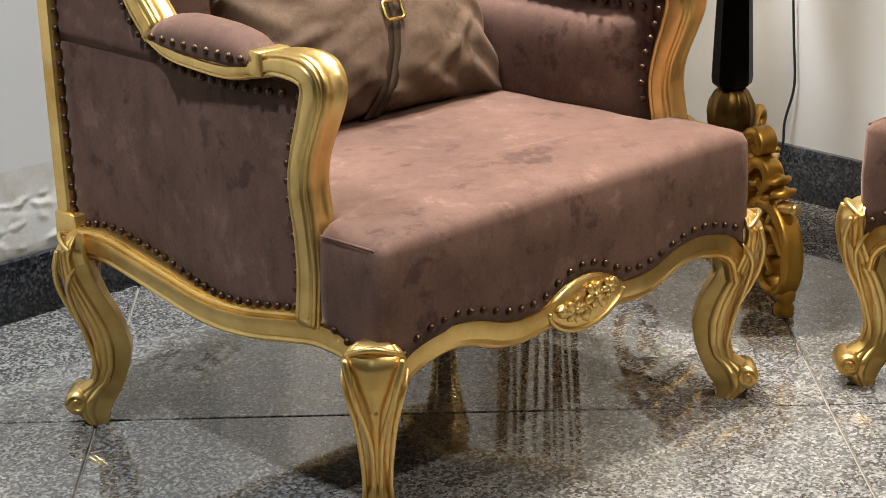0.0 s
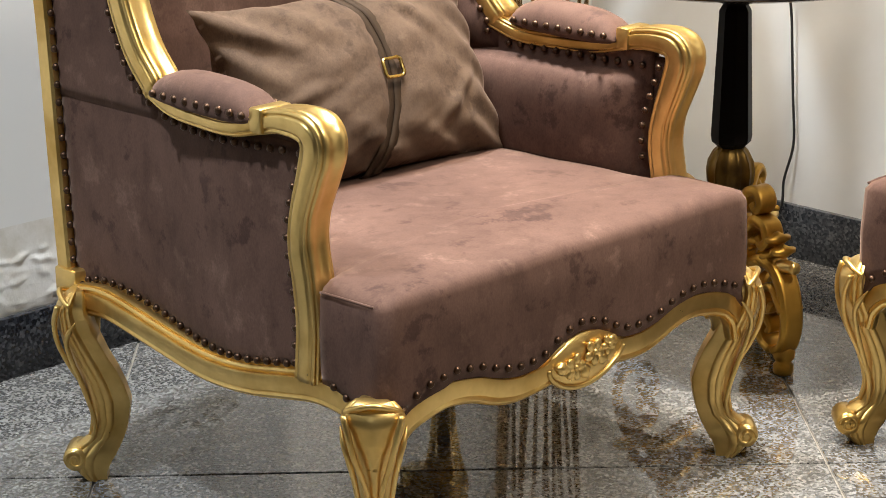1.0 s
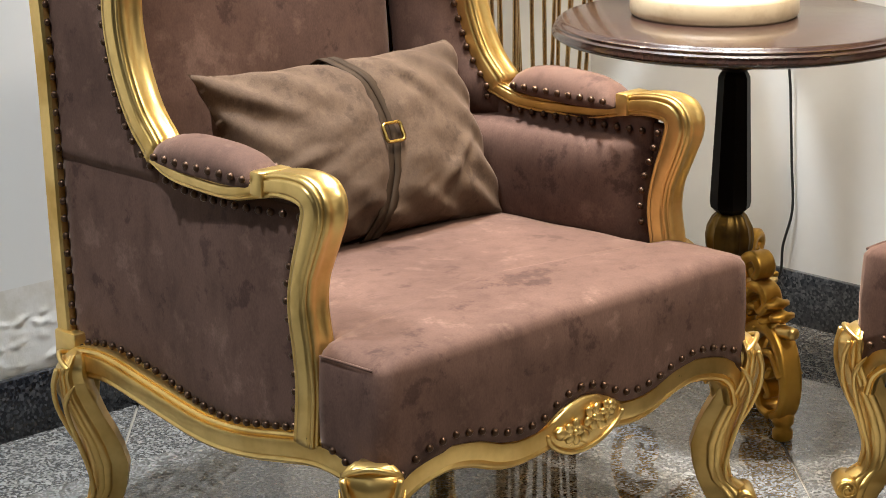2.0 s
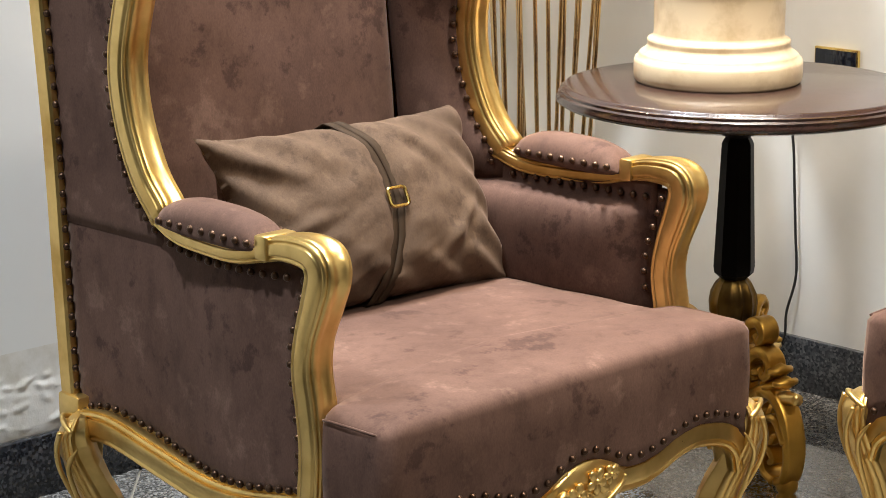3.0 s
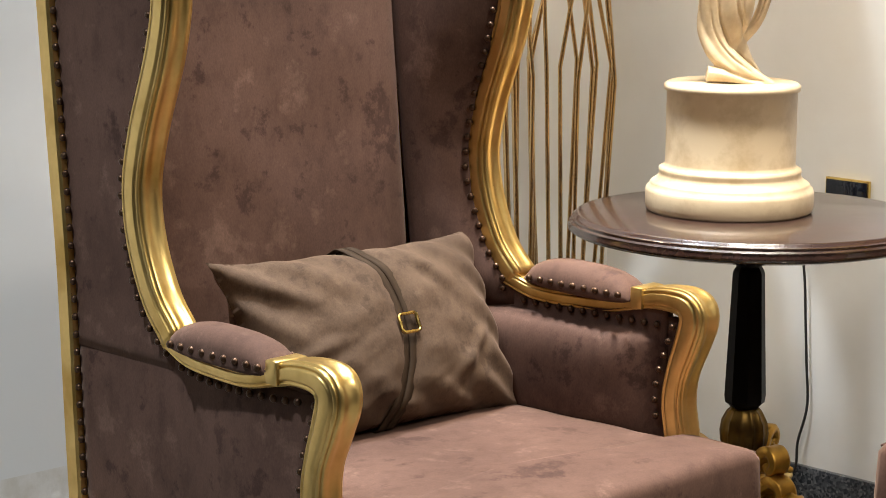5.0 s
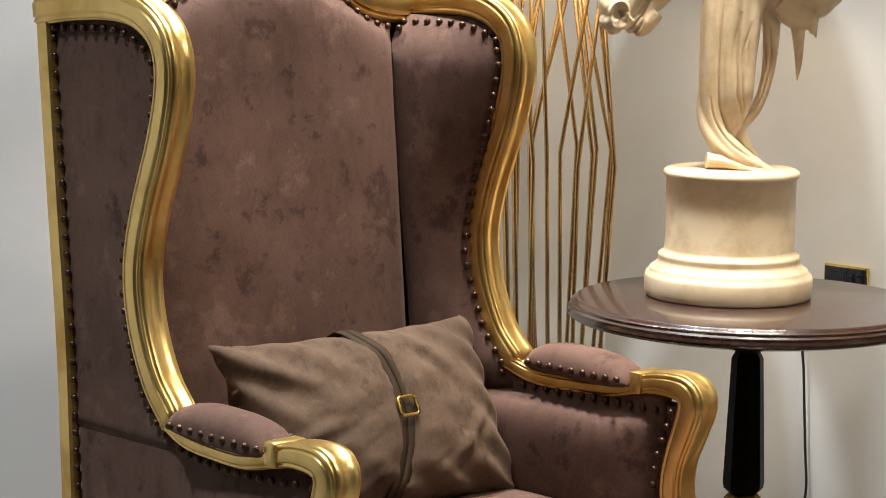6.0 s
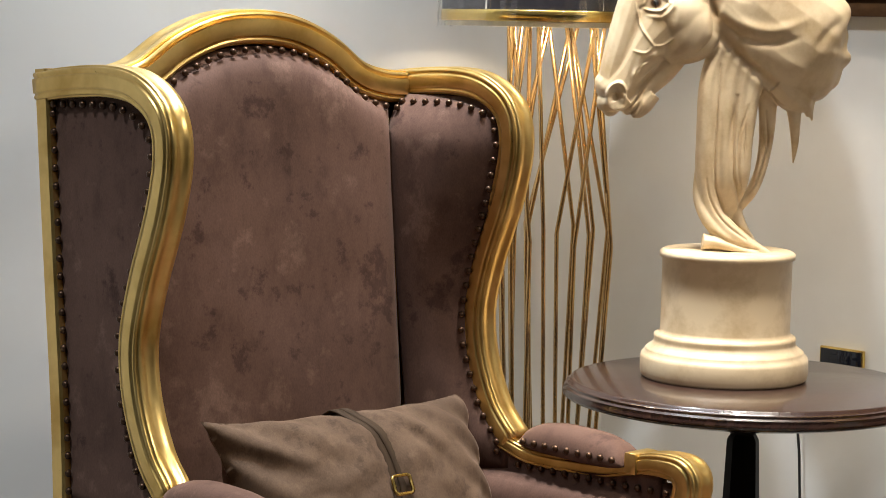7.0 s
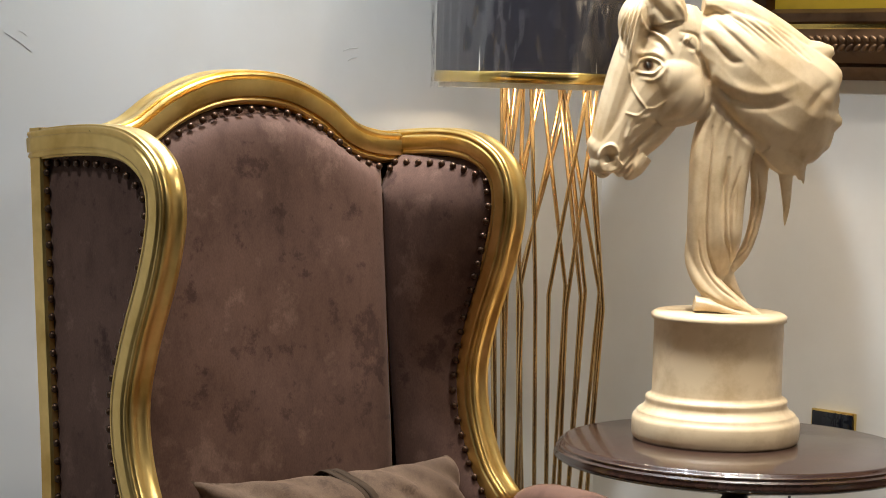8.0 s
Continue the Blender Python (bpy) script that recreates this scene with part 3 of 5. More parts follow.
def armchair():
    chair = thing("wing_armchair", "tall wingback armchair in mauve velvet with carved gilded frame", "armchair", "armchairs in the corner")
    spots = []
    for s in (-1, 1):
        chair_side(chair, s, spots)
    # legs
    for sx in (-1, 1):
        for sy in (-1, 1):
            leg = sharp(part("leg", leg_mesh(bmesh.new(), sx, sy), GOLD, chair), 50)
            d = Vector((sx, sy, 0)).normalized()
            c = d * 0.545 + Vector((sx * 0.0315, -sy * 0.0295, 0.04))
            part("foot_scroll", scroll_mesh(bmesh.new(), c, (-d.y, d.x, 0), 0.021, 0.031), GOLD, leg)
            # ridges that run from the rails down the leg, and the peaked rim of the knee
            w = Vector((-d.y, d.x, 0))
            on_leg = lambda l, v, z: d * l + w * v + Vector((sx * 0.0315, -sy * 0.0295, z))
            for side in (-1, 1):
                pts = [on_leg(l, side * v, z) for l, v, z in ((0.528, 0.046, 0.28), (0.54, 0.042, 0.262), (0.546, 0.036, 0.24), (0.538, 0.0275, 0.2), (0.523, 0.0215, 0.15), (0.512, 0.0185, 0.105), (0.516, 0.019, 0.075), (0.535, 0.022, 0.058))]
                part("ridge", tube(bmesh.new(), spline(pts, 5), lambda t: (0.005 - 0.0018 * t) * min(1, 0.2 + 5 * t), 8), GOLD, leg)
                pts = [on_leg(l, side * v, z) for l, v, z in ((0.556, 0.04, 0.305), (0.564, 0.033, 0.275), (0.562, 0.025, 0.24), (0.549, 0.014, 0.2), (0.53, 0.007, 0.16), (0.517, 0.005, 0.11), (0.522, 0.005, 0.075))]
                part("ridge", tube(bmesh.new(), spline(pts, 5), lambda t: 0.005 - 0.0018 * t, 8), GOLD, leg)
            pts = [on_leg(l, v, z) for l, v, z in ((0.537, -0.04, 0.303), (0.55, -0.026, 0.312), (0.559, 0.0, 0.32), (0.55, 0.026, 0.312), (0.537, 0.04, 0.303))]
            part("knee_rim", tube(bmesh.new(), spline(pts, 4), 0.0045, 8), GOLD, leg)
    # front and back rails
    path = spline([(x, -0.338, z) for x, z in FRONT_RAIL], 6)
    size = lambda t: (1.0 + 0.25 * max(0, 1 - abs(t - 0.5) / 0.1), 1)
    rail = sharp(part("front_rail", sweep(bmesh.new(), path, moulding(0.028, 0.027), (0, -1, 0), size), GOLD, chair), 40)
    box("back_rail", (-0.36, 0.395, 0.27), (0.36, 0.43, 0.335), GOLD, chair, 0.006)
    # carved cartouche with flowers
    bm = bmesh.new()
    def boss(u, v):
        a, r = u * 2 * math.pi, v
        return Vector((0.012 + 0.088 * r * math.cos(a) + 0.008 * r * math.sin(a), -0.3615 - 0.009 * (1 - r ** 4), 0.277 + (0.04 - 0.005 * math.cos(2 * a)) * r * math.sin(a)))
    grid(bm, 32, 6, boss)
    bmesh.ops.remove_doubles(bm, verts=bm.verts, dist=0.0001)
    solidify(bm, (0, 0.02, 0))
    part("cartouche", bm, GOLD, rail)
    rim = [boss(0.5 + 0.5 * k / 24, 0.95) + Vector((0, -0.001, 0)) for k in range(25)]
    part("cartouche_rim", tube(bmesh.new(), rim, 0.0048, 8), GOLD, rail)
    for k, (cx, cz, size_f) in enumerate(((-0.024, 0.272, 0.02), (0.018, 0.286, 0.02), (0.05, 0.29, 0.015))):
        bm = bmesh.new()
        for j in range(5):
            a = j * 2 * math.pi / 5 + k
            e = bmesh.ops.create_uvsphere(bm, u_segments=8, v_segments=6, radius=1)["verts"]
            for v in e:
                q = Vector((v.co.x * size_f * 0.55, v.co.z * 0.004, v.co.y * size_f * 0.42))
                q = Vector((q.x * math.cos(a) - q.z * math.sin(a), q.y, q.x * math.sin(a) + q.z * math.cos(a)))
                v.co = q + Vector((cx + 0.6 * size_f * math.cos(a), -0.374, cz + 0.6 * size_f * math.sin(a)))
        e = bmesh.ops.create_uvsphere(bm, u_segments=8, v_segments=6, radius=size_f * 0.26)["verts"]
        for v in e:
            v.co += Vector((cx, -0.3755, cz))
        part("carved_flower", bm, GOLD, rail)
    for a, cx, cz in ((2.3, -0.03, 0.262), (0.1, 0.05, 0.29), (-1.3, -0.002, 0.272), (-0.6, 0.03, 0.278), (2.9, -0.036, 0.272)):
        bm = bmesh.new()
        def blade(u, v):
            l = 0.028 * v
            h = 0.011 * math.sin(math.pi * min(1, v * 0.98 + 0.02)) * (2 * u - 1)
            return Vector((cx + l * math.cos(a) - h * math.sin(a), -0.3735 - 0.004 * math.sin(math.pi * v) + 0.005 * abs(2 * u - 1), cz + l * math.sin(a) + h * math.cos(a)))
        part("carved_leaf", solidify(grid(bm, 4, 8, blade), (0, 0.008, 0)), GOLD, rail)
    # seat
    outline = []
    add = lambda a, b, n: outline.extend([Vector(a).lerp(Vector(b), k / n) for k in range(n)])
    add((-0.388, -0.366), (0.388, -0.366), 40)
    add((0.388, -0.366), (0.403, -0.352), 3)
    add((0.403, -0.352), (0.403, -0.238), 8)
    add((0.403, -0.238), (0.352, -0.226), 4)
    add((0.352, -0.226), (0.34, 0.33), 16)
    add((0.34, 0.33), (-0.34, 0.33), 16)
    add((-0.34, 0.33), (-0.352, -0.226), 16)
    add((-0.352, -0.226), (-0.403, -0.238), 4)
    add((-0.403, -0.238), (-0.403, -0.352), 8)
    add((-0.403, -0.352), (-0.388, -0.366), 3)
    mid = Vector((0, -0.18))

    def low(p):
        if p.y < -0.36:
            return front_top(p.x) - 0.012
        return interp(p.y, [(-0.36, front_top(0.39) - 0.012), (-0.24, 0.312), (-0.2, 0.3)])
    rings = [[Vector((p.x, p.y, low(p))) for p in outline]]
    for k, z, inset in ((0.35, 0.37, -0.003), (0.7, 0.42, -0.004), (1, 0.443, -0.001), (1, 0.454, 0.006), (1, 0.4615, 0.018), (1, 0.4655, 0.04), (1, 0.4685, 0.1), (1, 0.472, 0.2), (1, 0.4735, 0.32), (1, 0.474, 0.335)):
        ring = []
        for p in outline:
            d = p - mid
            q = p - d * min(0.97, inset / 0.345)
            wob = 0.0022 * noise.noise(Vector((q.x * 8, q.y * 8, 2))) + 0.001 * noise.noise(Vector((q.x * 25, q.y * 25, z * 9)))
            zz = low(p) + (z - low(p)) * (k if k < 1 else 1)
            if k == 1:
                zz = z - 0.018 * max(0, p.y + 0.05) * (1 - inset / 0.34) + wob
            ring.append(Vector((q.x + wob, q.y + wob, zz)))
        rings.append(ring)
    seat = part("seat", loft(bmesh.new(), rings), VELVET, chair)
    # seams at the front corners
    for s in (-1, 1):
        tube_pts = spline([(s * 0.405, -0.24, 0.449), (s * 0.406, -0.30, 0.451), (s * 0.4035, -0.345, 0.4505)], 5)
        part("piping", tube(bmesh.new(), tube_pts, 0.0022, 6), VELVET, seat)
    for x in np.arange(-0.372, 0.38, 0.0262):
        spots.append((Vector((x, -0.369, front_top(x) + 0.004)), (0, -1, 0)))
    for s in (-1, 1):
        for y in (-0.345, -0.318, -0.29, -0.264):
            spots.append((Vector((s * 0.405, y, interp(y, [(-0.36, front_top(0.39) + 0.004), (-0.24, 0.325)]))), (s, 0, 0)))
    # padded back
    def crown_z(x):
        return interp(x, [(a, b - 0.029) for a, b in CROWN])

    def back(u, v):
        x = (2 * u - 1) * (0.294 + 0.006 * v)
        top = crown_z(x)
        z = 0.44 + v * (top - 0.44)
        e = (1 - abs(2 * u - 1) ** 5) ** 0.5 * (1 - abs(2 * v - 1) ** 18) ** 0.5
        y = 0.335 + 0.09 * (z - 0.44) / 0.9
        return Vector((x, y - 0.042 * e - 0.002 * noise.noise(Vector((x * 7, z * 7, 0))), z))
    part("back_pad", solidify(grid(bmesh.new(), 30, 40, back), (0, 0.03, 0)), VELVET, chair)
    path = spline([(x, 0.44, z) for x, z in CROWN], 7)
    sharp(part("crest_rail", sweep(bmesh.new(), path, moulding(0.03, 0.036), (0, -1, 0)), GOLD, chair), 40)
    for p in along(spline([(x, 0.398, z - 0.037) for x, z in CROWN], 5), 0.0262):
        if abs(p.x) < 0.31:
            spots.append((p, (0, -1, 0.1)))
    # outer back cover
    def rear_cover(u, v):
        x = (2 * u - 1) * 0.36
        z = 0.3 + v * (interp(x, CROWN) - 0.3)
        return Vector((x, 0.41 + 0.062 * (z - 0.3), z))
    part("rear_cover", solidify(grid(bmesh.new(), 16, 10, rear_cover), (0, 0.012, 0)), VELVET, chair)
    nails(chair, spots)
    return chair


chair_a = armchair()
chair_b = copy_thing(chair_a, pose(0.934, -0.863, 0, 0, 0, -90))


# ---- lumbar cushion ----
def cushion():
    W, Hh, D = 0.275, 0.158, 0.078
    m = pose(0.056, 0.185, 0.604, -27, 0.5, -2)
    e = thing("lumbar_cushion", "taupe velvet lumbar cushion with a buckled brown strap", "cushion")

    def belt_x(z):
        return 0.02 + 0.12 * z - (2.2 if z > 0 else 1.7) * z * z

    def skin(x, z, s):
        """Local surface: x along, z up, s front or back."""
        u, v = x / W, z / Hh
        k = max(0, (1 - abs(u) ** 2.6)) ** 0.55 * max(0, (1 - abs(v) ** 2.6)) ** 0.55
        fold = 0.012 * math.sin(13 * v + 17 * u) * (1 - k) + 0.004 * noise.noise(Vector((x * 12 + z * 9, z * 26 - x * 10, s * 2))) * k ** 0.5
        # creases that run from the strap to the corners
        for cx, cz, a, w in ((0.12, -0.09, 0.55, 0.013), (0.17, -0.05, 0.7, 0.01), (-0.06, -0.11, 0.25, 0.012), (-0.2, 0.09, -0.5, 0.014), (0.1, 0.1, -0.9, 0.012), (-0.16, -0.02, 0.2, 0.012)):
            p, q = (x - cx) * math.cos(a) + (z - cz) * math.sin(a), (z - cz) * math.cos(a) - (x - cx) * math.sin(a)
            fold += 0.0055 * math.exp(-(p / 0.055) ** 2) * (math.exp(-(q / w) ** 2) - 0.8 * math.exp(-((q + 1.3 * w) / w) ** 2))
        fold += 0.002 * (abs(noise.noise(Vector((x * 30 + z * 18, z * 46 - x * 20, s)))) - 0.2)
        belt = 0.013 * math.exp(-((x - belt_x(z)) / 0.022) ** 2)
        return s * (D * k + fold * k ** 0.3 - belt * k)

    def f(s):
        def g(u, v):
            a, b = 2 * u - 1, 2 * v - 1
            pin = 1 - 0.07 * (1 - abs(b) ** 2) * abs(a) ** 6
            x, z = a * W * pin, b * Hh * (1 - 0.06 * (1 - abs(a) ** 2.0) * abs(b) ** 6)
            tip = (abs(a) * abs(b)) ** 9
            x, z = x * (1 + 0.035 * tip), z * (1 + 0.05 * tip)
            d = skin(a * W, b * Hh, s)
            return m @ Vector((x, -d, z))
        return g
    bm = bmesh.new()
    grid(bm, 96, 60, f(1))
    grid(bm, 56, 36, f(-1))
    bmesh.ops.remove_doubles(bm, verts=bm.verts, dist=0.0015)
    part("cover", bm, CUSHION, e)
    for off in (-0.0095, 0.0095):
        pts = []
        for k in range(60):
            a = 2 * math.pi * k / 60
            z = Hh * 0.985 * math.sin(a)
            x = belt_x(z)
            s = 1 if math.cos(a) >= 0 else -1
            d = max(0.004, abs(skin(x, z, s)))
            pts.append((x, s * (d + 0.003), z))
        rings = []
        for k, (x, y, z) in enumerate(pts):
            a, b = Vector(pts[k - 1]), Vector(pts[(k + 1) % 60])
            t = (b - a).normalized()
            out = Vector((1, 0, 0)).cross(t).normalized()
            c = Vector((x + off, -y, z))
            out = Vector((out.x, -out.y, out.z))
            rings.append([m @ (c + Vector((dx, 0, 0)) + out * h) for dx, h in ((-0.0085, -0.001), (-0.0085, 0.001), (-0.006, 0.0022), (0.006, 0.0022), (0.0085, 0.001), (0.0085, -0.001))])
        rings.append(rings[0])
        part("strap", loft(bmesh.new(), rings, False), STRAP, e, "dark brown leather-like strap")
    # buckle
    bz = 0.0
    bx = belt_x(bz)
    y = -abs(skin(bx, bz, 1)) - 0.013
    ring = spline([(-0.017, 0, -0.014), (0, 0, -0.0155), (0.017, 0, -0.014), (0.0185, 0, 0), (0.017, 0, 0.014), (0, 0, 0.0155), (-0.017, 0, 0.014), (-0.0185, 0, 0)], 5, True)
    path = [m @ (p + Vector((bx, y, bz))) for p in ring]
    nrm = m.to_3x3() @ Vector((0, -1, 0))
    part("buckle", sweep(bmesh.new(), path, [(-0.0025, -0.002), (-0.0025, 0.002), (0.0025, 0.002), (0.0025, -0.002)], nrm, None, True), BAND, e, "small gold metal buckle")
    return e


cushion()


# ---- side table ----
TABLE = (0.82, 0.0)


def side_table():
    e = thing("side_table", "round dark wood side table on black column with gilded feet", "table")
    R, T = 0.333, 0.752
    prof = [(0.02, T - 0.046), (R - 0.06, T - 0.046), (R - 0.045, T - 0.043), (R - 0.02, T - 0.037), (R - 0.008, T - 0.034), (R, T - 0.029), (R + 0.001, T - 0.024), (R - 0.003, T - 0.02), (R - 0.002, T - 0.0155), (R - 0.007, T - 0.012), (R - 0.0065, T - 0.008), (R - 0.013, T - 0.0055), (R - 0.014, T - 0.0015), (R - 0.019, T), (0.02, T)]
    sharp(part("tabletop", lathe(bmesh.new(), prof, TABLE, 96), WOOD, e), 60)
    col = lathe(bmesh.new(), [(0.02, 0.706), (0.046, 0.706), (0.047, 0.697), (0.038, 0.684), (0.025, 0.673), (0.021, 0.664), (0.024, 0.655)], TABLE, 32)
    part("neck", col, BLACK, e)
    sharp(part("column", lathe(bmesh.new(), [(0.02, 0.658), (0.026, 0.65), (0.0295, 0.643), (0.0385, 0.41), (0.0365, 0.398), (0.025, 0.388)], TABLE, 48, square=8), BLACK, e), 25)
    part("fluted_bulb", lathe(bmesh.new(), [(0.024, 0.39), (0.034, 0.38), (0.043, 0.362), (0.046, 0.342), (0.044, 0.322), (0.036, 0.304), (0.03, 0.297)], TABLE, 72, 12, 0.1), gilt("smoked_gilding", (0.2, 0.12, 0.03), (0.05, 0.03, 0.012), 0.4), e, "fluted bulb in smoked gilding")
    part("stem", lathe(bmesh.new(), [(0.03, 0.3), (0.042, 0.28), (0.045, 0.2), (0.03, 0.16)], TABLE, 24), GOLD_DARK, e)
    for k in range(3):
        ang = radians(-107 + 120 * k)
        d = Vector((math.cos(ang), math.sin(ang), 0))
        w = Vector((-d.y, d.x, 0))
        c = Vector((*TABLE, 0))
        at = lambda r, z: c + d * r + Vector((0, 0, z))
        scroll = None
        # lower C scroll first, the others sit on it
        for pts, size, wide in (
            ([(0.05, 0.15), (0.085, 0.18), (0.12, 0.203), (0.155, 0.2), (0.184, 0.172), (0.2, 0.13), (0.203, 0.09), (0.192, 0.055), (0.17, 0.042)], 0.013, 0.026),
            ([(0.045, 0.2), (0.07, 0.245), (0.1, 0.272), (0.128, 0.268), (0.138, 0.245), (0.122, 0.23), (0.108, 0.243)], 0.013, 0.024),
            ([(0.05, 0.28), (0.075, 0.318), (0.1, 0.326), (0.114, 0.308), (0.102, 0.292), (0.09, 0.302)], 0.012, 0.024),
            ([(0.2, 0.125), (0.17, 0.16), (0.14, 0.155), (0.13, 0.13), (0.15, 0.115), (0.162, 0.13)], 0.009, 0.027),
            ([(0.168, 0.045), (0.14, 0.055), (0.13, 0.085), (0.147, 0.1), (0.162, 0.085), (0.152, 0.075)], 0.009, 0.027),
            ([(0.07, 0.165), (0.06, 0.2), (0.072, 0.23), (0.09, 0.215)], 0.01, 0.02),
        ):
            path = spline([at(r, z) for r, z in pts], 7)
            bm = sweep(bmesh.new(), path, moulding(size, wide, n=28, grooves=6, depth=0.14), w, lambda t: (1 - 0.3 * t, 1 - 0.2 * t))
            if scroll is None:
                scroll = part("scroll_leg", bm, GOLD_DARK, e, "carved gilded scroll leg")
            else:
                part("volute", bm, GOLD_DARK, scroll)
        for q in range(7):
            t = q / 6
            bm = bmesh.new()
            p = at(0.07 + 0.1 * t, 0.238 - 0.02 * t + 0.03 * math.sin(t * 9))
            for v in bmesh.ops.create_uvsphere(bm, u_segments=10, v_segments=7, radius=1)["verts"]:
                v.co = p + d * (v.co.x * 0.014) + w * (v.co.y * 0.029) + Vector((0, 0, v.co.z * (0.011 + 0.004 * math.cos(v.co.y * 6))))
            part("acanthus", bm, GOLD_DARK, scroll)
        bm = bmesh.new()
        path = spline([at(0.15, 0.19), at(0.18, 0.204), at(0.21, 0.208)], 4)
        tube(bm, path, lambda t: 0.016 - 0.005 * t, 10)
        part("knob", bm, GOLD, scroll)
        bm = bmesh.new()
        rings = [[at(0.185, z) + d * (r * math.cos(a)) + w * (r * math.sin(a)) for a in [j * math.pi / 8 for j in range(16)]] for r, z in ((0.016, 0.0), (0.019, 0.004), (0.019, 0.018), (0.014, 0.024), (0.02, 0.032), (0.021, 0.045), (0.012, 0.056))]
        part("foot", loft(bm, rings), GOLD_DARK, scroll)
    return e


side_table()


# ---- horse bust on a drum: one plain mesh ----
def horse_bust():
    base = Vector((0.825, 0.055, 0.752))
    right = Vector((0.717, -0.697, 0))
    away = Vector((0.697, 0.717, 0))
    at = lambda u, z, d=0.0: Vector((base.x, base.y, 0)) + right * u + away * d + Vector((0, 0, z))
    bm = bmesh.new()

    def blob(path, n=16):
        """Loft of ellipses: (u, z, depth offset, half height across the path, half depth)."""
        pts = spline([(a, b, c) for a, b, c, _, _ in path], 6)
        hs = spline([(p[3], p[4], 0) for p in path], 6)
        rings = []
        for i, p in enumerate(pts):
            a, b = pts[max(0, i - 1)], pts[min(len(pts) - 1, i + 1)]
            t = (b - a).normalized()
            up = Vector((-t.y, t.x, 0)).normalized()
            rings.append([at(p.x + up.x * hs[i].x * math.cos(q), p.y + up.y * hs[i].x * math.cos(q), p.z + hs[i].y * math.sin(q)) for q in [2 * math.pi * k / n for k in range(n)]])
        loft(bm, rings)

    # head: muzzle to poll
    blob([(-0.243, 1.262, 0, 0.012, 0.012), (-0.232, 1.27, 0, 0.036, 0.03), (-0.212, 1.285, 0, 0.04, 0.034), (-0.188, 1.318, 0, 0.04, 0.036), (-0.16, 1.36, 0, 0.05, 0.042), (-0.128, 1.4, 0, 0.066, 0.05), (-0.105, 1.435, 0, 0.075, 0.052), (-0.09, 1.475, 0, 0.07, 0.05), (-0.085, 1.52, 0, 0.05, 0.042), (-0.08, 1.55, 0, 0.02, 0.02)])
    # cheek
    blob([(-0.055, 1.455, -0.012, 0.015, 0.02), (-0.075, 1.415, -0.02, 0.05, 0.036), (-0.095, 1.375, -0.02, 0.056, 0.034), (-0.128, 1.335, -0.012, 0.02, 0.02)])
    # lower jaw and lip
    blob([(-0.09, 1.36, 0, 0.02, 0.025), (-0.13, 1.315, 0, 0.024, 0.026), (-0.17, 1.275, 0, 0.02, 0.022), (-0.188, 1.252, 0, 0.02, 0.022), (-0.2, 1.236, 0, 0.008, 0.012)])
    # neck, sweeping back to the torn edge
    blob([(-0.06, 1.48, 0, 0.05, 0.045), (-0.01, 1.47, 0, 0.088, 0.058), (0.04, 1.43, 0, 0.1, 0.062), (0.09, 1.39, 0, 0.112, 0.06), (0.14, 1.36, 0, 0.108, 0.052), (0.172, 1.342, 0.005, 0.09, 0.038), (0.193, 1.335, 0.01, 0.055, 0.02), (0.202, 1.333, 0.012, 0.03, 0.006)])
    blob([(-0.05, 1.55, 0, 0.02, 0.03), (0.0, 1.545, 0, 0.028, 0.035), (0.06, 1.515, 0, 0.03, 0.03), (0.12, 1.475, 0, 0.03, 0.024), (0.165, 1.45, 0, 0.022, 0.012), (0.188, 1.435, 0, 0.008, 0.005)])
    # torn edge of the neck: two points and a hooked lower lip
    blob([(0.06, 1.46, 0, 0.05, 0.045), (0.12, 1.455, 0, 0.04, 0.035), (0.165, 1.467, 0, 0.025, 0.018), (0.192, 1.474, 0, 0.008, 0.006)], 12)
    blob([(0.1, 1.36, 0, 0.07, 0.05), (0.16, 1.348, 0, 0.05, 0.03), (0.195, 1.345, 0.003, 0.026, 0.014), (0.213, 1.344, 0.005, 0.006, 0.005)], 12)
    blob([(0.08, 1.3, 0, 0.03, 0.04), (0.112, 1.272, 0, 0.03, 0.03), (0.136, 1.252, 0, 0.014, 0.014), (0.139, 1.236, 0, 0.004, 0.005)], 10)
    # ears
    blob([(-0.11, 1.515, -0.034, 0.03, 0.016), (-0.118, 1.545, -0.038, 0.032, 0.016), (-0.14, 1.58, -0.036, 0.022, 0.014), (-0.165, 1.615, -0.034, 0.003, 0.004)], 12)
    blob([(-0.13, 1.525, 0.034, 0.03, 0.016), (-0.15, 1.55, 0.038, 0.028, 0.016), (-0.175, 1.58, 0.036, 0.018, 0.014), (-0.2, 1.605, 0.034, 0.003, 0.004)], 12)
    # forelock over the brow
    blob([(-0.14, 1.545, 0, 0.045, 0.04), (-0.17, 1.52, 0, 0.036, 0.044), (-0.178, 1.485, 0, 0.022, 0.042), (-0.18, 1.44, 0, 0.006, 0.036)], 14)
    # bridge of the nose
    blob([(-0.168, 1.492, 0, 0.03, 0.034), (-0.190, 1.422, 0, 0.03, 0.036), (-0.210, 1.354, 0, 0.027, 0.033), (-0.229, 1.284, 0, 0.022, 0.028)], 14)
    # broad cheek
    blob([(-0.093, 1.476, -0.012, 0.02, 0.02), (-0.097, 1.435, -0.012, 0.056, 0.046), (-0.103, 1.393, -0.012, 0.056, 0.044), (-0.115, 1.352, -0.01, 0.02, 0.02)], 18)
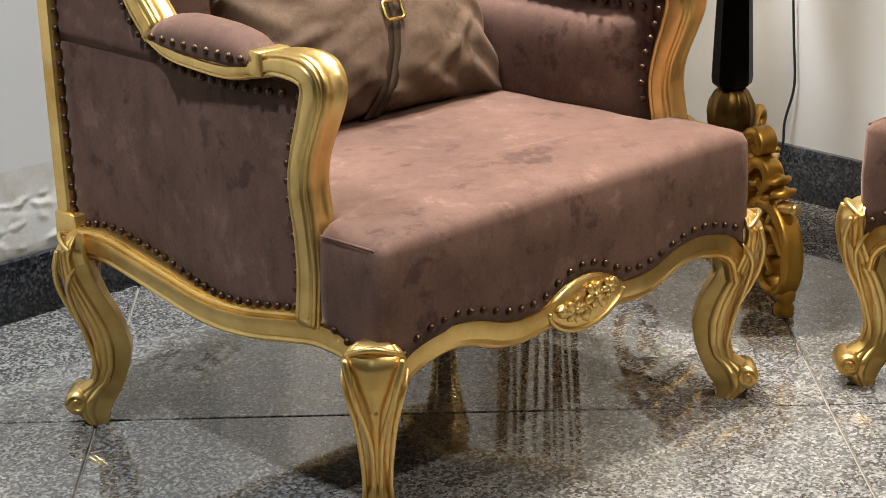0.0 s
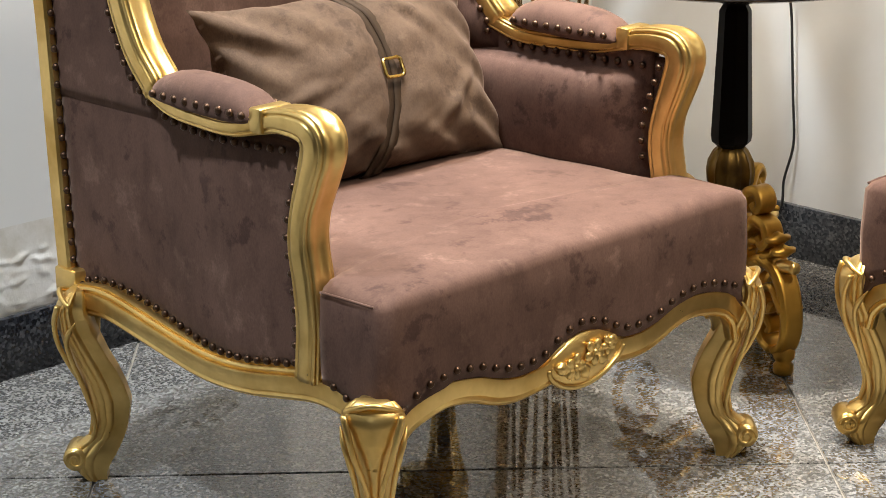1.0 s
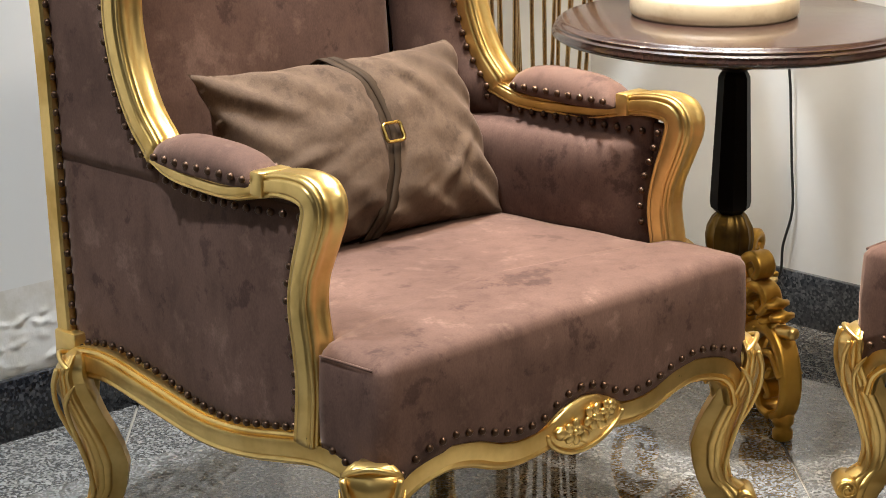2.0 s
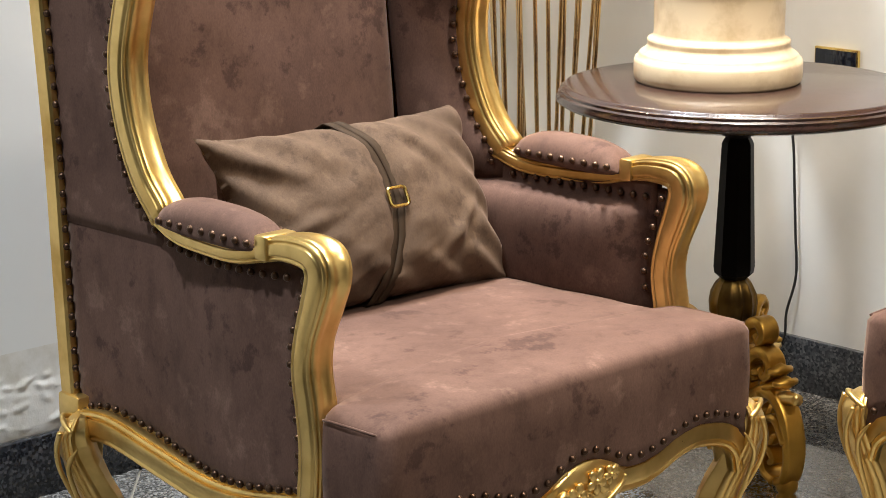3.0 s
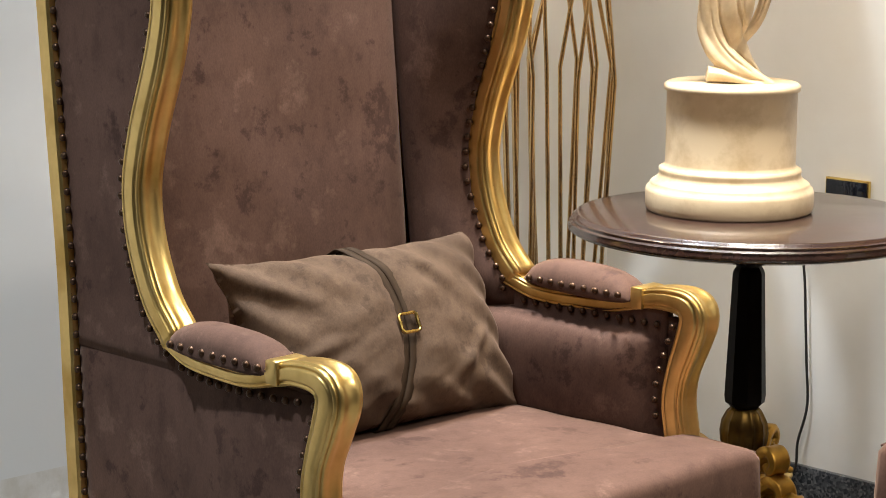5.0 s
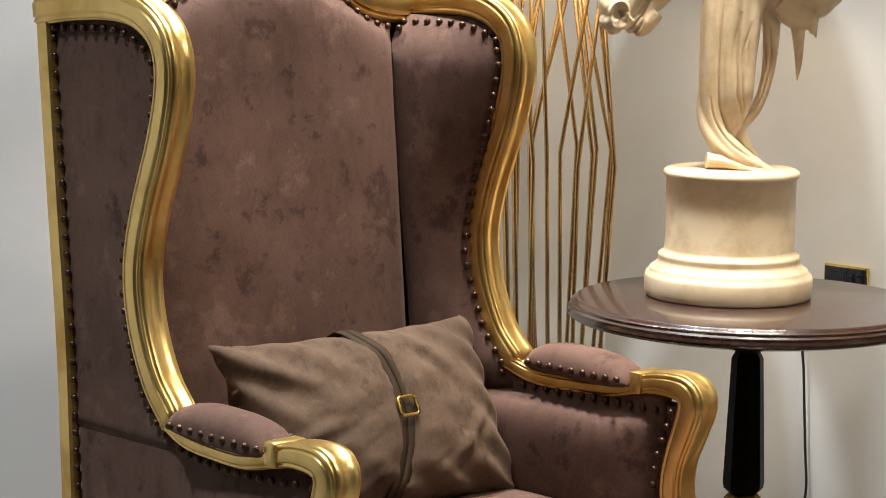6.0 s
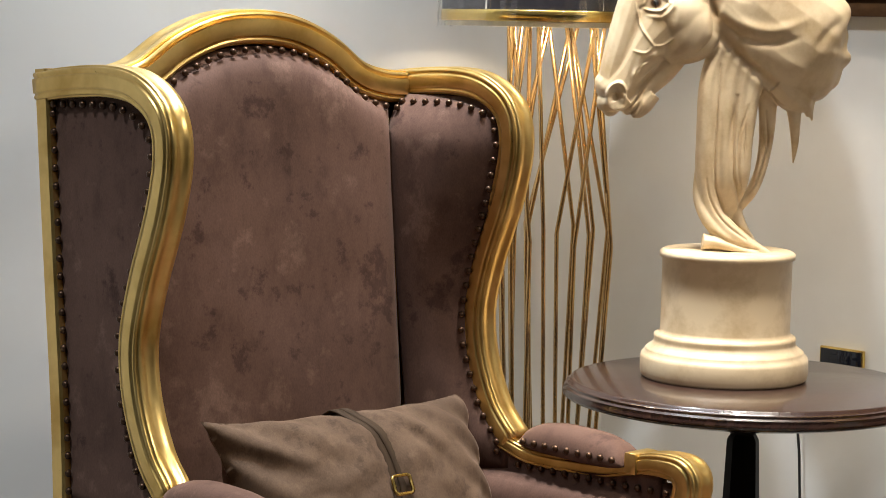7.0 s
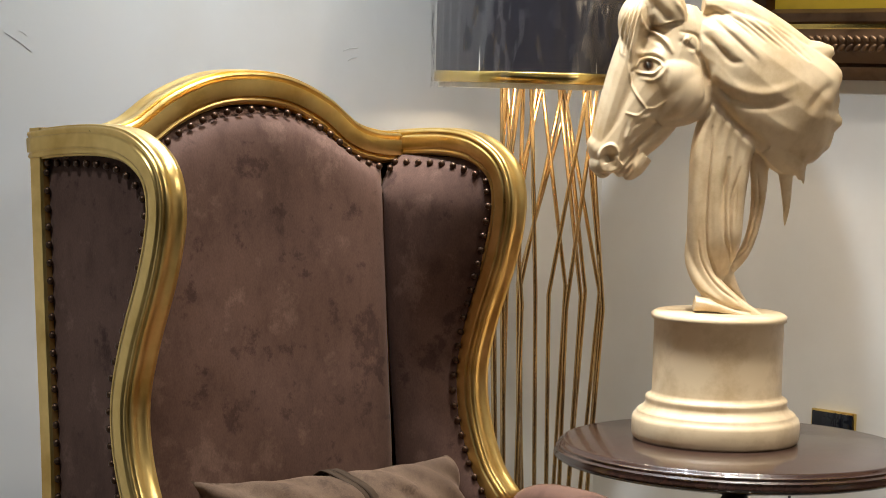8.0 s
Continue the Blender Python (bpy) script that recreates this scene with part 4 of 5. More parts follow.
    # upper lip and chin
    blob([(-0.2, 1.27, 0, 0.03, 0.034), (-0.222, 1.252, 0, 0.03, 0.032), (-0.226, 1.236, 0, 0.014, 0.02), (-0.228, 1.229, 0, 0.003, 0.006)], 12)
    blob([(-0.15, 1.275, 0, 0.02, 0.022), (-0.166, 1.252, 0, 0.02, 0.024), (-0.176, 1.236, 0, 0.013, 0.017), (-0.182, 1.228, 0, 0.003, 0.006)], 12)
    # draped mane that carries the head
    for k in range(5):
        blob([(0.07 - 0.02 * k, 0.984, -0.035 + 0.015 * k, 0.008, 0.01), (0.012 - 0.006 * k, 1.015, -0.025 + 0.01 * k, 0.017, 0.017), (-0.032 + 0.007 * k, 1.06, -0.012 + 0.006 * k, 0.018, 0.018), (-0.048 + 0.016 * k, 1.12, -0.012, 0.017, 0.02),
              (-0.05 + 0.018 * k, 1.2, -0.012, 0.0165, 0.022), (-0.045 + 0.02 * k, 1.3, -0.01, 0.018, 0.024), (-0.015 + 0.02 * k, 1.39, 0, 0.02, 0.026)], 12)
    blob([(0.045, 0.985, 0.03, 0.02, 0.018), (0.015, 1.03, 0.02, 0.022, 0.02), (-0.002, 1.1, 0.02, 0.02, 0.018), (0.003, 1.2, 0.015, 0.022, 0.018), (0.02, 1.3, 0.01, 0.028, 0.02)], 10)
    blob([(0.012, 1.06, 0.02, 0.012, 0.012), (0.045, 1.1, 0.02, 0.011, 0.012), (0.062, 1.16, 0.015, 0.012, 0.012), (0.066, 1.23, 0.01, 0.016, 0.013), (0.06, 1.3, 0, 0.02, 0.016)], 10)
    blob([(0.075, 0.982, -0.04, 0.004, 0.006), (0.02, 1.0, -0.03, 0.011, 0.012), (-0.03, 1.03, -0.024, 0.012, 0.012), (-0.058, 1.08, -0.012, 0.01, 0.012), (-0.062, 1.14, -0.005, 0.004, 0.006)], 10)
    blob([(0.05, 0.984, -0.045, 0.004, 0.006), (-0.01, 1.0, -0.036, 0.01, 0.012), (-0.05, 1.005, -0.02, 0.016, 0.02)], 10)
    # drips under the torn edge
    blob([(0.11, 1.28, 0, 0.018, 0.016), (0.114, 1.23, 0, 0.012, 0.011), (0.116, 1.185, 0, 0.007, 0.007), (0.114, 1.15, 0, 0.002, 0.002)], 8)
    blob([(0.14, 1.28, 0, 0.014, 0.012), (0.142, 1.25, 0, 0.007, 0.007), (0.146, 1.228, 0, 0.002, 0.002)], 8)
    me = bpy.data.meshes.new("horse_statue")
    bmesh.ops.recalc_face_normals(bm, faces=bm.faces)
    bm.to_mesh(me)
    bm.free()
    ob = new("horse_statue", me)
    r = ob.modifiers.new("merge", "REMESH")
    r.mode, r.voxel_size, r.use_smooth_shade = "VOXEL", 0.0017, True
    soft = ob.modifiers.new("soften", "SMOOTH")
    soft.factor, soft.iterations = 0.5, 9
    fused = bpy.data.meshes.new_from_object(ob.evaluated_get(bpy.context.evaluated_depsgraph_get()))
    ob.modifiers.clear()
    # chisel work on both flanks: ridges and grooves along strokes (u, z)
    n = len(fused.vertices)
    co, nr = np.empty(3 * n), np.empty(3 * n)
    fused.vertices.foreach_get("co", co)
    fused.vertices.foreach_get("normal", nr)
    co, nr = co.reshape(n, 3), nr.reshape(n, 3)
    uz = np.stack([(co - np.array(base)) @ np.array(right), co[:, 2]], 1)
    flank = np.clip(np.abs(nr @ np.array(away)) * 1.8, 0, 1)
    height = np.zeros(n)

    def stroke(pts, wide, tall):
        line = np.array([p[:2] for p in spline([(a, b, 0) for a, b in pts], 5)])
        box_in = np.all((uz > line.min(0) - 3 * wide) & (uz < line.max(0) + 3 * wide), axis=1)
        q = uz[box_in]
        best, where = np.full(len(q), 9.0), np.zeros(len(q))
        for k, (a, b) in enumerate(zip(line, line[1:])):
            ab = b - a
            t = np.clip(((q - a) @ ab) / max(1e-9, ab @ ab), 0, 1)
            d = np.hypot(*(q - a - t[:, None] * ab).T)
            where = np.where(d < best, (k + t) / (len(line) - 1), where)
            best = np.minimum(best, d)
        ends = 0.35 + 0.65 * np.clip(np.minimum(where, 1 - where) * 5, 0, 1)
        height[box_in] += tall * ends * np.exp(-(best / wide) ** 2)

    # veins of the face
    stroke([(-0.188, 1.445), (-0.181, 1.412), (-0.171, 1.386), (-0.151, 1.359)], 0.0023, 0.0024)
    stroke([(-0.151, 1.359), (-0.134, 1.361), (-0.118, 1.373)], 0.0021, 0.0020)
    stroke([(-0.151, 1.359), (-0.166, 1.346), (-0.188, 1.350)], 0.0021, 0.0020)
    # eye: ball, lids, brow and the folds below
    stroke([(-0.153, 1.436), (-0.149, 1.437)], 0.0082, 0.0040)
    stroke([(-0.172, 1.429), (-0.164, 1.443), (-0.150, 1.450), (-0.135, 1.447), (-0.125, 1.437)], 0.0027, 0.0040)
    stroke([(-0.172, 1.426), (-0.157, 1.422), (-0.139, 1.423), (-0.127, 1.435)], 0.0025, 0.0030)
    stroke([(-0.169, 1.459), (-0.154, 1.457), (-0.139, 1.460), (-0.121, 1.448)], 0.0052, 0.0040)
    stroke([(-0.163, 1.413), (-0.140, 1.411), (-0.122, 1.426), (-0.117, 1.442)], 0.0036, 0.0022)
    stroke([(-0.180, 1.423), (-0.170, 1.431)], 0.0031, -0.0030)
    stroke([(-0.167, 1.450), (-0.148, 1.455), (-0.129, 1.448)], 0.0021, -0.0025)
    stroke([(-0.117, 1.429), (-0.119, 1.403)], 0.0041, -0.0020)
    # nostril, lips and chin
    stroke([(-0.217, 1.274), (-0.213, 1.258)], 0.0082, -0.0130)
    stroke([(-0.229, 1.253), (-0.231, 1.274), (-0.223, 1.287), (-0.209, 1.291), (-0.200, 1.279), (-0.202, 1.256)], 0.0031, 0.0045)
    stroke([(-0.228, 1.247), (-0.214, 1.244), (-0.199, 1.250)], 0.0031, 0.0035)
    stroke([(-0.228, 1.237), (-0.207, 1.237), (-0.191, 1.244), (-0.177, 1.261), (-0.163, 1.282)], 0.0027, -0.0040)
    stroke([(-0.192, 1.234), (-0.180, 1.240), (-0.172, 1.255)], 0.0026, -0.0030)
    stroke([(-0.182, 1.228), (-0.170, 1.243), (-0.164, 1.263)], 0.0041, 0.0030)
    # folds between mouth and cheek
    stroke([(-0.188, 1.302), (-0.179, 1.317), (-0.161, 1.332)], 0.0031, 0.0026)
    stroke([(-0.183, 1.311), (-0.171, 1.325), (-0.153, 1.340)], 0.0025, -0.0024)
    stroke([(-0.178, 1.290), (-0.162, 1.309), (-0.140, 1.328)], 0.0033, 0.0026)
    stroke([(-0.171, 1.286), (-0.153, 1.305), (-0.133, 1.324)], 0.0025, -0.0024)
    stroke([(-0.161, 1.338), (-0.140, 1.346), (-0.125, 1.339)], 0.0062, 0.0025)
    stroke([(-0.192, 1.285), (-0.191, 1.308), (-0.183, 1.334)], 0.0041, -0.0020)
    # round cheek set off from the throat
    stroke([(-0.093, 1.481), (-0.066, 1.464), (-0.049, 1.438), (-0.043, 1.405), (-0.048, 1.372), (-0.074, 1.346), (-0.109, 1.337)], 0.0046, -0.0055)
    # forelock
    stroke([(-0.165, 1.548), (-0.175, 1.510), (-0.180, 1.479), (-0.183, 1.445)], 0.0027, 0.0040)
    stroke([(-0.169, 1.548), (-0.179, 1.510), (-0.184, 1.479), (-0.186, 1.453)], 0.0016, -0.0035)
    stroke([(-0.172, 1.545), (-0.182, 1.509), (-0.186, 1.479), (-0.188, 1.449)], 0.0027, 0.0040)
    stroke([(-0.176, 1.545), (-0.186, 1.509), (-0.190, 1.478), (-0.192, 1.457)], 0.0016, -0.0035)
    stroke([(-0.179, 1.541), (-0.189, 1.509), (-0.192, 1.478), (-0.194, 1.453)], 0.0027, 0.0040)
    stroke([(-0.183, 1.541), (-0.193, 1.509), (-0.196, 1.478), (-0.197, 1.461)], 0.0016, -0.0035)
    stroke([(-0.186, 1.538), (-0.196, 1.509), (-0.199, 1.478), (-0.199, 1.457)], 0.0027, 0.0040)
    stroke([(-0.190, 1.538), (-0.201, 1.509), (-0.203, 1.478), (-0.202, 1.465)], 0.0016, -0.0035)
    stroke([(-0.167, 1.536), (-0.160, 1.507), (-0.137, 1.495), (-0.122, 1.483), (-0.109, 1.463)], 0.0041, 0.0055)
    stroke([(-0.157, 1.546), (-0.146, 1.510), (-0.125, 1.498)], 0.0031, -0.0035)
    stroke([(-0.145, 1.485), (-0.129, 1.477), (-0.119, 1.463)], 0.0041, -0.0030)
    # ear hollow and the lumps behind it
    stroke([(-0.145, 1.550), (-0.130, 1.532), (-0.109, 1.517)], 0.0082, -0.0060)
    stroke([(-0.108, 1.556), (-0.091, 1.533), (-0.088, 1.511)], 0.0041, 0.0030)
    stroke([(-0.087, 1.488), (-0.079, 1.482)], 0.0093, 0.0060)
    stroke([(-0.070, 1.468), (-0.067, 1.460)], 0.0062, 0.0040)
    stroke([(-0.094, 1.499), (-0.063, 1.491), (-0.057, 1.456)], 0.0031, -0.0040)
    # muscles and folds of the neck
    stroke([(-0.058, 1.524), (-0.030, 1.496), (0.002, 1.466)], 0.0103, 0.0039)
    stroke([(-0.052, 1.496), (-0.029, 1.474), (-0.004, 1.450), (0.016, 1.446)], 0.0052, -0.0036)
    stroke([(-0.017, 1.519), (0.020, 1.484), (0.058, 1.449)], 0.0093, 0.0024)
    stroke([(-0.031, 1.519), (0.006, 1.487), (0.042, 1.454)], 0.0041, -0.0027)
    stroke([(-0.042, 1.444), (-0.016, 1.414), (0.019, 1.397), (0.067, 1.392), (0.116, 1.409)], 0.0093, 0.0036)
    stroke([(-0.044, 1.424), (-0.020, 1.393), (0.014, 1.376), (0.056, 1.367), (0.107, 1.378)], 0.0062, -0.0039)
    stroke([(-0.027, 1.406), (-0.005, 1.384), (0.004, 1.359)], 0.0052, -0.0024)
    stroke([(-0.044, 1.382), (-0.016, 1.349), (0.027, 1.308), (0.072, 1.269), (0.107, 1.242)], 0.0082, 0.0030)
    stroke([(-0.030, 1.383), (0.005, 1.345), (0.047, 1.310), (0.095, 1.275)], 0.0062, -0.0030)
    stroke([(0.014, 1.365), (0.056, 1.346), (0.109, 1.316)], 0.0144, 0.0024)
    stroke([(0.139, 1.358), (0.164, 1.392), (0.188, 1.411)], 0.0093, -0.0030)
    stroke([(0.170, 1.354), (0.201, 1.345)], 0.0103, 0.0024)
    stroke([(0.146, 1.286), (0.135, 1.255)], 0.0052, 0.0024)
    # mane along the crest
    stroke([(-0.032, 1.549), (0.008, 1.530), (0.040, 1.505)], 0.0041, 0.0027)
    stroke([(-0.039, 1.543), (0.000, 1.522), (0.032, 1.496)], 0.0027, -0.0027)
    stroke([(-0.005, 1.541), (0.034, 1.520), (0.067, 1.495)], 0.0041, 0.0027)
    stroke([(-0.012, 1.535), (0.026, 1.512), (0.059, 1.485)], 0.0027, -0.0027)
    stroke([(0.023, 1.532), (0.061, 1.511), (0.095, 1.484)], 0.0041, 0.0027)
    stroke([(0.016, 1.526), (0.053, 1.502), (0.087, 1.475)], 0.0027, -0.0027)
    stroke([(0.050, 1.524), (0.087, 1.501), (0.122, 1.473)], 0.0041, 0.0027)
    stroke([(0.043, 1.518), (0.079, 1.493), (0.114, 1.464)], 0.0027, -0.0027)
    stroke([(0.077, 1.515), (0.113, 1.492), (0.149, 1.463)], 0.0041, 0.0027)
    stroke([(0.070, 1.509), (0.105, 1.483), (0.141, 1.453)], 0.0027, -0.0027)
    # long strands under the neck
    stroke([(-0.028, 1.328), (-0.032, 1.250), (-0.033, 1.146), (-0.026, 1.095), (-0.003, 1.051), (0.029, 1.023), (0.064, 0.997)], 0.0023, -0.0070)
    stroke([(0.004, 1.272), (-0.003, 1.210), (0.003, 1.127), (0.022, 1.065)], 0.0035, -0.0080)
    stroke([(0.025, 1.256), (0.011, 1.200), (0.011, 1.127), (0.023, 1.080)], 0.0023, -0.0050)
    stroke([(0.020, 1.221), (0.018, 1.148)], 0.0019, -0.0030)
    stroke([(0.060, 1.245), (0.066, 1.180), (0.053, 1.118), (0.031, 1.090)], 0.0023, -0.0050)
    stroke([(0.053, 1.222), (0.056, 1.170), (0.042, 1.122)], 0.0019, -0.0030)
    stroke([(-0.047, 1.120), (-0.038, 1.082), (-0.013, 1.043), (0.027, 1.012)], 0.0023, -0.0050)
    stroke([(-0.036, 1.026), (0.001, 1.006), (0.049, 0.994)], 0.0023, -0.0040)
    stroke([(-0.050, 1.302), (-0.053, 1.219), (-0.048, 1.146)], 0.0093, 0.0030)
    stroke([(-0.016, 1.292), (-0.019, 1.209), (-0.014, 1.116)], 0.0082, 0.0030)
    co += nr * (height * flank)[:, None]
    fused.vertices.foreach_set("co", co.ravel())
    # turned drum under it
    bm = bmesh.new()
    bm.from_mesh(fused)
    lathe(bm, [(0.02, 0.752), (0.148, 0.752), (0.1525, 0.756), (0.1545, 0.764), (0.1545, 0.788), (0.152, 0.796), (0.146, 0.7985), (0.1465, 0.803), (0.143, 0.8065), (0.136, 0.8105), (0.131, 0.8165), (0.1295, 0.822), (0.1308, 0.8265), (0.1298, 0.831), (0.1255, 0.8335), (0.1212, 0.8345), (0.119, 0.842), (0.119, 0.9), (0.119, 0.972), (0.124, 0.975), (0.1245, 0.984), (0.119, 0.988), (0.117, 0.989), (0.02, 0.989)], (base.x, base.y), 96)
    for e in bm.edges:
        if len(e.link_faces) == 2 and e.verts[0].co.z < 0.99 and e.calc_face_angle(0) > radians(28):
            e.smooth = False
    for f in bm.faces:
        f.smooth = True
    bm.to_mesh(me)
    bm.free()
    me.materials.append(CREAM_STATUE)
    return tagged(ob, "cream resin horse head bust on a round drum base", "statue")


horse_bust()


# ---- floor lamp ----
LAMP = (0.80, 0.485)


def floor_lamp():
    e = thing("floor_lamp", "tall floor lamp with thin brass rods and a dark plastic-wrapped shade", "lamp")
    x, y = LAMP
    rnd = random.Random(4)
    part("base_plate", lathe(bmesh.new(), [(0.02, 0.0), (0.17, 0.0), (0.172, 0.006), (0.168, 0.012), (0.02, 0.014)], LAMP, 48), BRASS, e)
    for k in range(20):
        a0 = 2 * math.pi * k / 20 + rnd.uniform(-0.1, 0.1)
        a1, a2 = a0 + rnd.choice((-1, 1)) * rnd.uniform(0.15, 0.5), a0 + rnd.choice((-1, 1)) * rnd.uniform(0.5, 1.3)
        r0, r1, r2 = rnd.uniform(0.05, 0.1), rnd.uniform(0.07, 0.135), rnd.uniform(0.06, 0.12)
        pts = [Vector((x + r * math.cos(a), y + r * math.sin(a), z)) for r, a, z in ((r0, a0, 0.012), (r1, a1, 0.98 + rnd.uniform(-0.02, 0.02)), (r2, a2, 1.5))]
        part("rod", tube(bmesh.new(), pts, 0.0042, 8), BRASS, e)
    part("collar", lathe(bmesh.new(), [(0.1, 1.495), (0.125, 1.495), (0.127, 1.5), (0.125, 1.507), (0.1, 1.507), (0.1, 1.495)], LAMP, 32), BRASS, e)
    R, z0, z1 = 0.215, 1.395, 1.86
    n = 120
    pleat = lambda k: 0.0025 * math.sin(k * 2 * math.pi * 40 / n) + 0.003 * noise.noise(Vector((math.cos(k * 2 * math.pi / n) * 6, math.sin(k * 2 * math.pi / n) * 6, 0)))
    ring = lambda z, off: [Vector((x + (R + off + pleat(k)) * math.cos(2 * math.pi * k / n), y + (R + off + pleat(k)) * math.sin(2 * math.pi * k / n), z)) for k in range(n)]
    shade = part("shade", loft(bmesh.new(), [ring(z0 + 0.02, 0.0), ring(z0 + 0.15, 0.0), ring(z0 + 0.3, 0.0), ring(z1, 0.0), ring(z1, -0.004), ring(z0 + 0.02, -0.004), ring(z0 + 0.02, 0.0)], False), SHADE, e, "dark pleated fabric drum shade")
    nw = 260

    def crease(k, z):
        a = k * 2 * math.pi / nw
        slack = 0.012 * abs(noise.noise(Vector((math.cos(a) * 7 + z * 5, math.sin(a) * 7, z * 3))))
        fold = (1 - abs(noise.noise(Vector((a * 7 - z * 9, z * 2.5, 4))))) ** 5 + (1 - abs(noise.noise(Vector((a * 13 + z * 12, z * 4, 9))))) ** 6
        return 0.006 + slack + 0.006 * fold

    wrap = lambda z: [Vector((x + (R + crease(k, z)) * math.cos(2 * math.pi * k / nw), y + (R + crease(k, z)) * math.sin(2 * math.pi * k / nw), z + 0.006 * noise.noise(Vector((k * 0.2, 0, 0))))) for k in range(nw)]
    film_ob = part("plastic_wrap", loft(bmesh.new(), [wrap(z0 - 0.006 + q * 0.0125) for q in range(37)], False), PLASTIC, shade, "clear creased plastic wrapping")
    film_ob.visible_shadow = False
    circle = lambda r, z: [Vector((x + r * math.cos(2 * math.pi * k / n), y + r * math.sin(2 * math.pi * k / n), z)) for k in range(n)]
    part("lining", loft(bmesh.new(), [circle(R - 0.003, z0 - 0.006), circle(R - 0.008, z1), circle(R - 0.01, z1), circle(R - 0.007, z0 - 0.006), circle(R - 0.003, z0 - 0.006)], False), LINING, shade, "white inner lining")
    part("band", loft(bmesh.new(), [circle(R + 0.003, z0 + 0.004), circle(R + 0.006, z0 + 0.006), circle(R + 0.006, z0 + 0.024), circle(R + 0.003, z0 + 0.026), circle(R - 0.006, z0 + 0.024), circle(R - 0.006, z0 + 0.004), circle(R + 0.003, z0 + 0.004)], False), BAND, shade, "shiny gold band")
    bm = bmesh.new()
    bmesh.ops.create_uvsphere(bm, u_segments=16, v_segments=12, radius=0.03, matrix=Matrix.Translation((x, y, 1.53)))
    part("bulb", bm, BULB, e)
    part("socket", lathe(bmesh.new(), [(0.01, 1.55), (0.02, 1.555), (0.02, 1.64), (0.016, 1.66)], LAMP, 16), BRASS, e)
    lamp = bpy.data.lights.new("lamp_light", "POINT")
    lamp.energy, lamp.color, lamp.shadow_soft_size = 5.5, (1.0, 0.82, 0.6), 0.02
    new("lamp_light", lamp).location = (x, y, 1.472)
    return e


floor_lamp()


# ---- picture, socket, cable ----
def framed_picture():
    e = thing("framed_picture", "yellow painting in a carved dark bronze and gold frame", "picture")
    X = WALL_X
    y0, y1, z0, z1 = -0.95, 0.5, 1.425, 2.35
    prof = [(-0.0, 0.0), (0.0, 0.02), (0.012, 0.028), (0.026, 0.03), (0.034, 0.02), (0.04, 0.022), (0.062, 0.05), (0.085, 0.052), (0.094, 0.04), (0.1, 0.03), (0.112, 0.028), (0.118, 0.036), (0.136, 0.034), (0.145, 0.016), (0.145, 0.0)]
    corners = [(y0, z0), (y1, z0), (y1, z1), (y0, z1)]
    inward = [(1, 1), (-1, 1), (-1, -1), (1, -1)]
    rings = [[Vector((X - 0.002 - d, c[0] + i[0] * a, c[1] + i[1] * a)) for a, d in prof] for c, i in zip(corners, inward)]
    for k, nm in enumerate(("bottom_rail", "side_rail", "top_rail", "side_rail")):
        bm = bmesh.new()
        loft(bm, [rings[k], rings[(k + 1) % 4]])
        sharp(part(nm, bm, FRAME_DARK, e), 50)
    # carved leaves along the bottom rail
    bm = bmesh.new()
    for k in range(70):
        y = y0 + 0.06 + k * 0.019
        for s in (-1, 1):
            vs = bmesh.ops.create_uvsphere(bm, u_segments=8, v_segments=6, radius=1)["verts"]
            for v in vs:
                q = Vector((v.co.x * 0.004, v.co.y * 0.012, v.co.z * 0.006))
                a = s * 0.7
                v.co = Vector((X - 0.055 + q.x, y + q.y * math.cos(a) - q.z * math.sin(a), z0 + 0.073 + s * 0.009 + q.y * math.sin(a) + q.z * math.cos(a)))
    part("carving", bm, FRAME_DARK, e)
    box("gold_slip", (X - 0.032, y0 + 0.112, z0 + 0.1), (X - 0.004, y1 - 0.112, z0 + 0.118), BAND, e, 0.004)
    box("canvas", (X - 0.016, y0 + 0.14, z0 + 0.14), (X - 0.006, y1 - 0.14, z1 - 0.14), YELLOW, e, 0.001)
    return e


framed_picture()

plate = thing("wall_socket", "black glass switch plate with gold edge on the wall", "socket")
box("gold_edge", (WALL_X - 0.01, 0.118, 0.68), (WALL_X - 0.001, 0.226, 0.744), BAND, plate, 0.002)
box("glass_front", (WALL_X - 0.013, 0.122, 0.684), (WALL_X - 0.0095, 0.222, 0.74), GLASS_BLACK, plate, 0.001)
box("rocker", (WALL_X - 0.0155, 0.15, 0.694), (WALL_X - 0.0128, 0.195, 0.73), GLASS_BLACK, plate, 0.001)

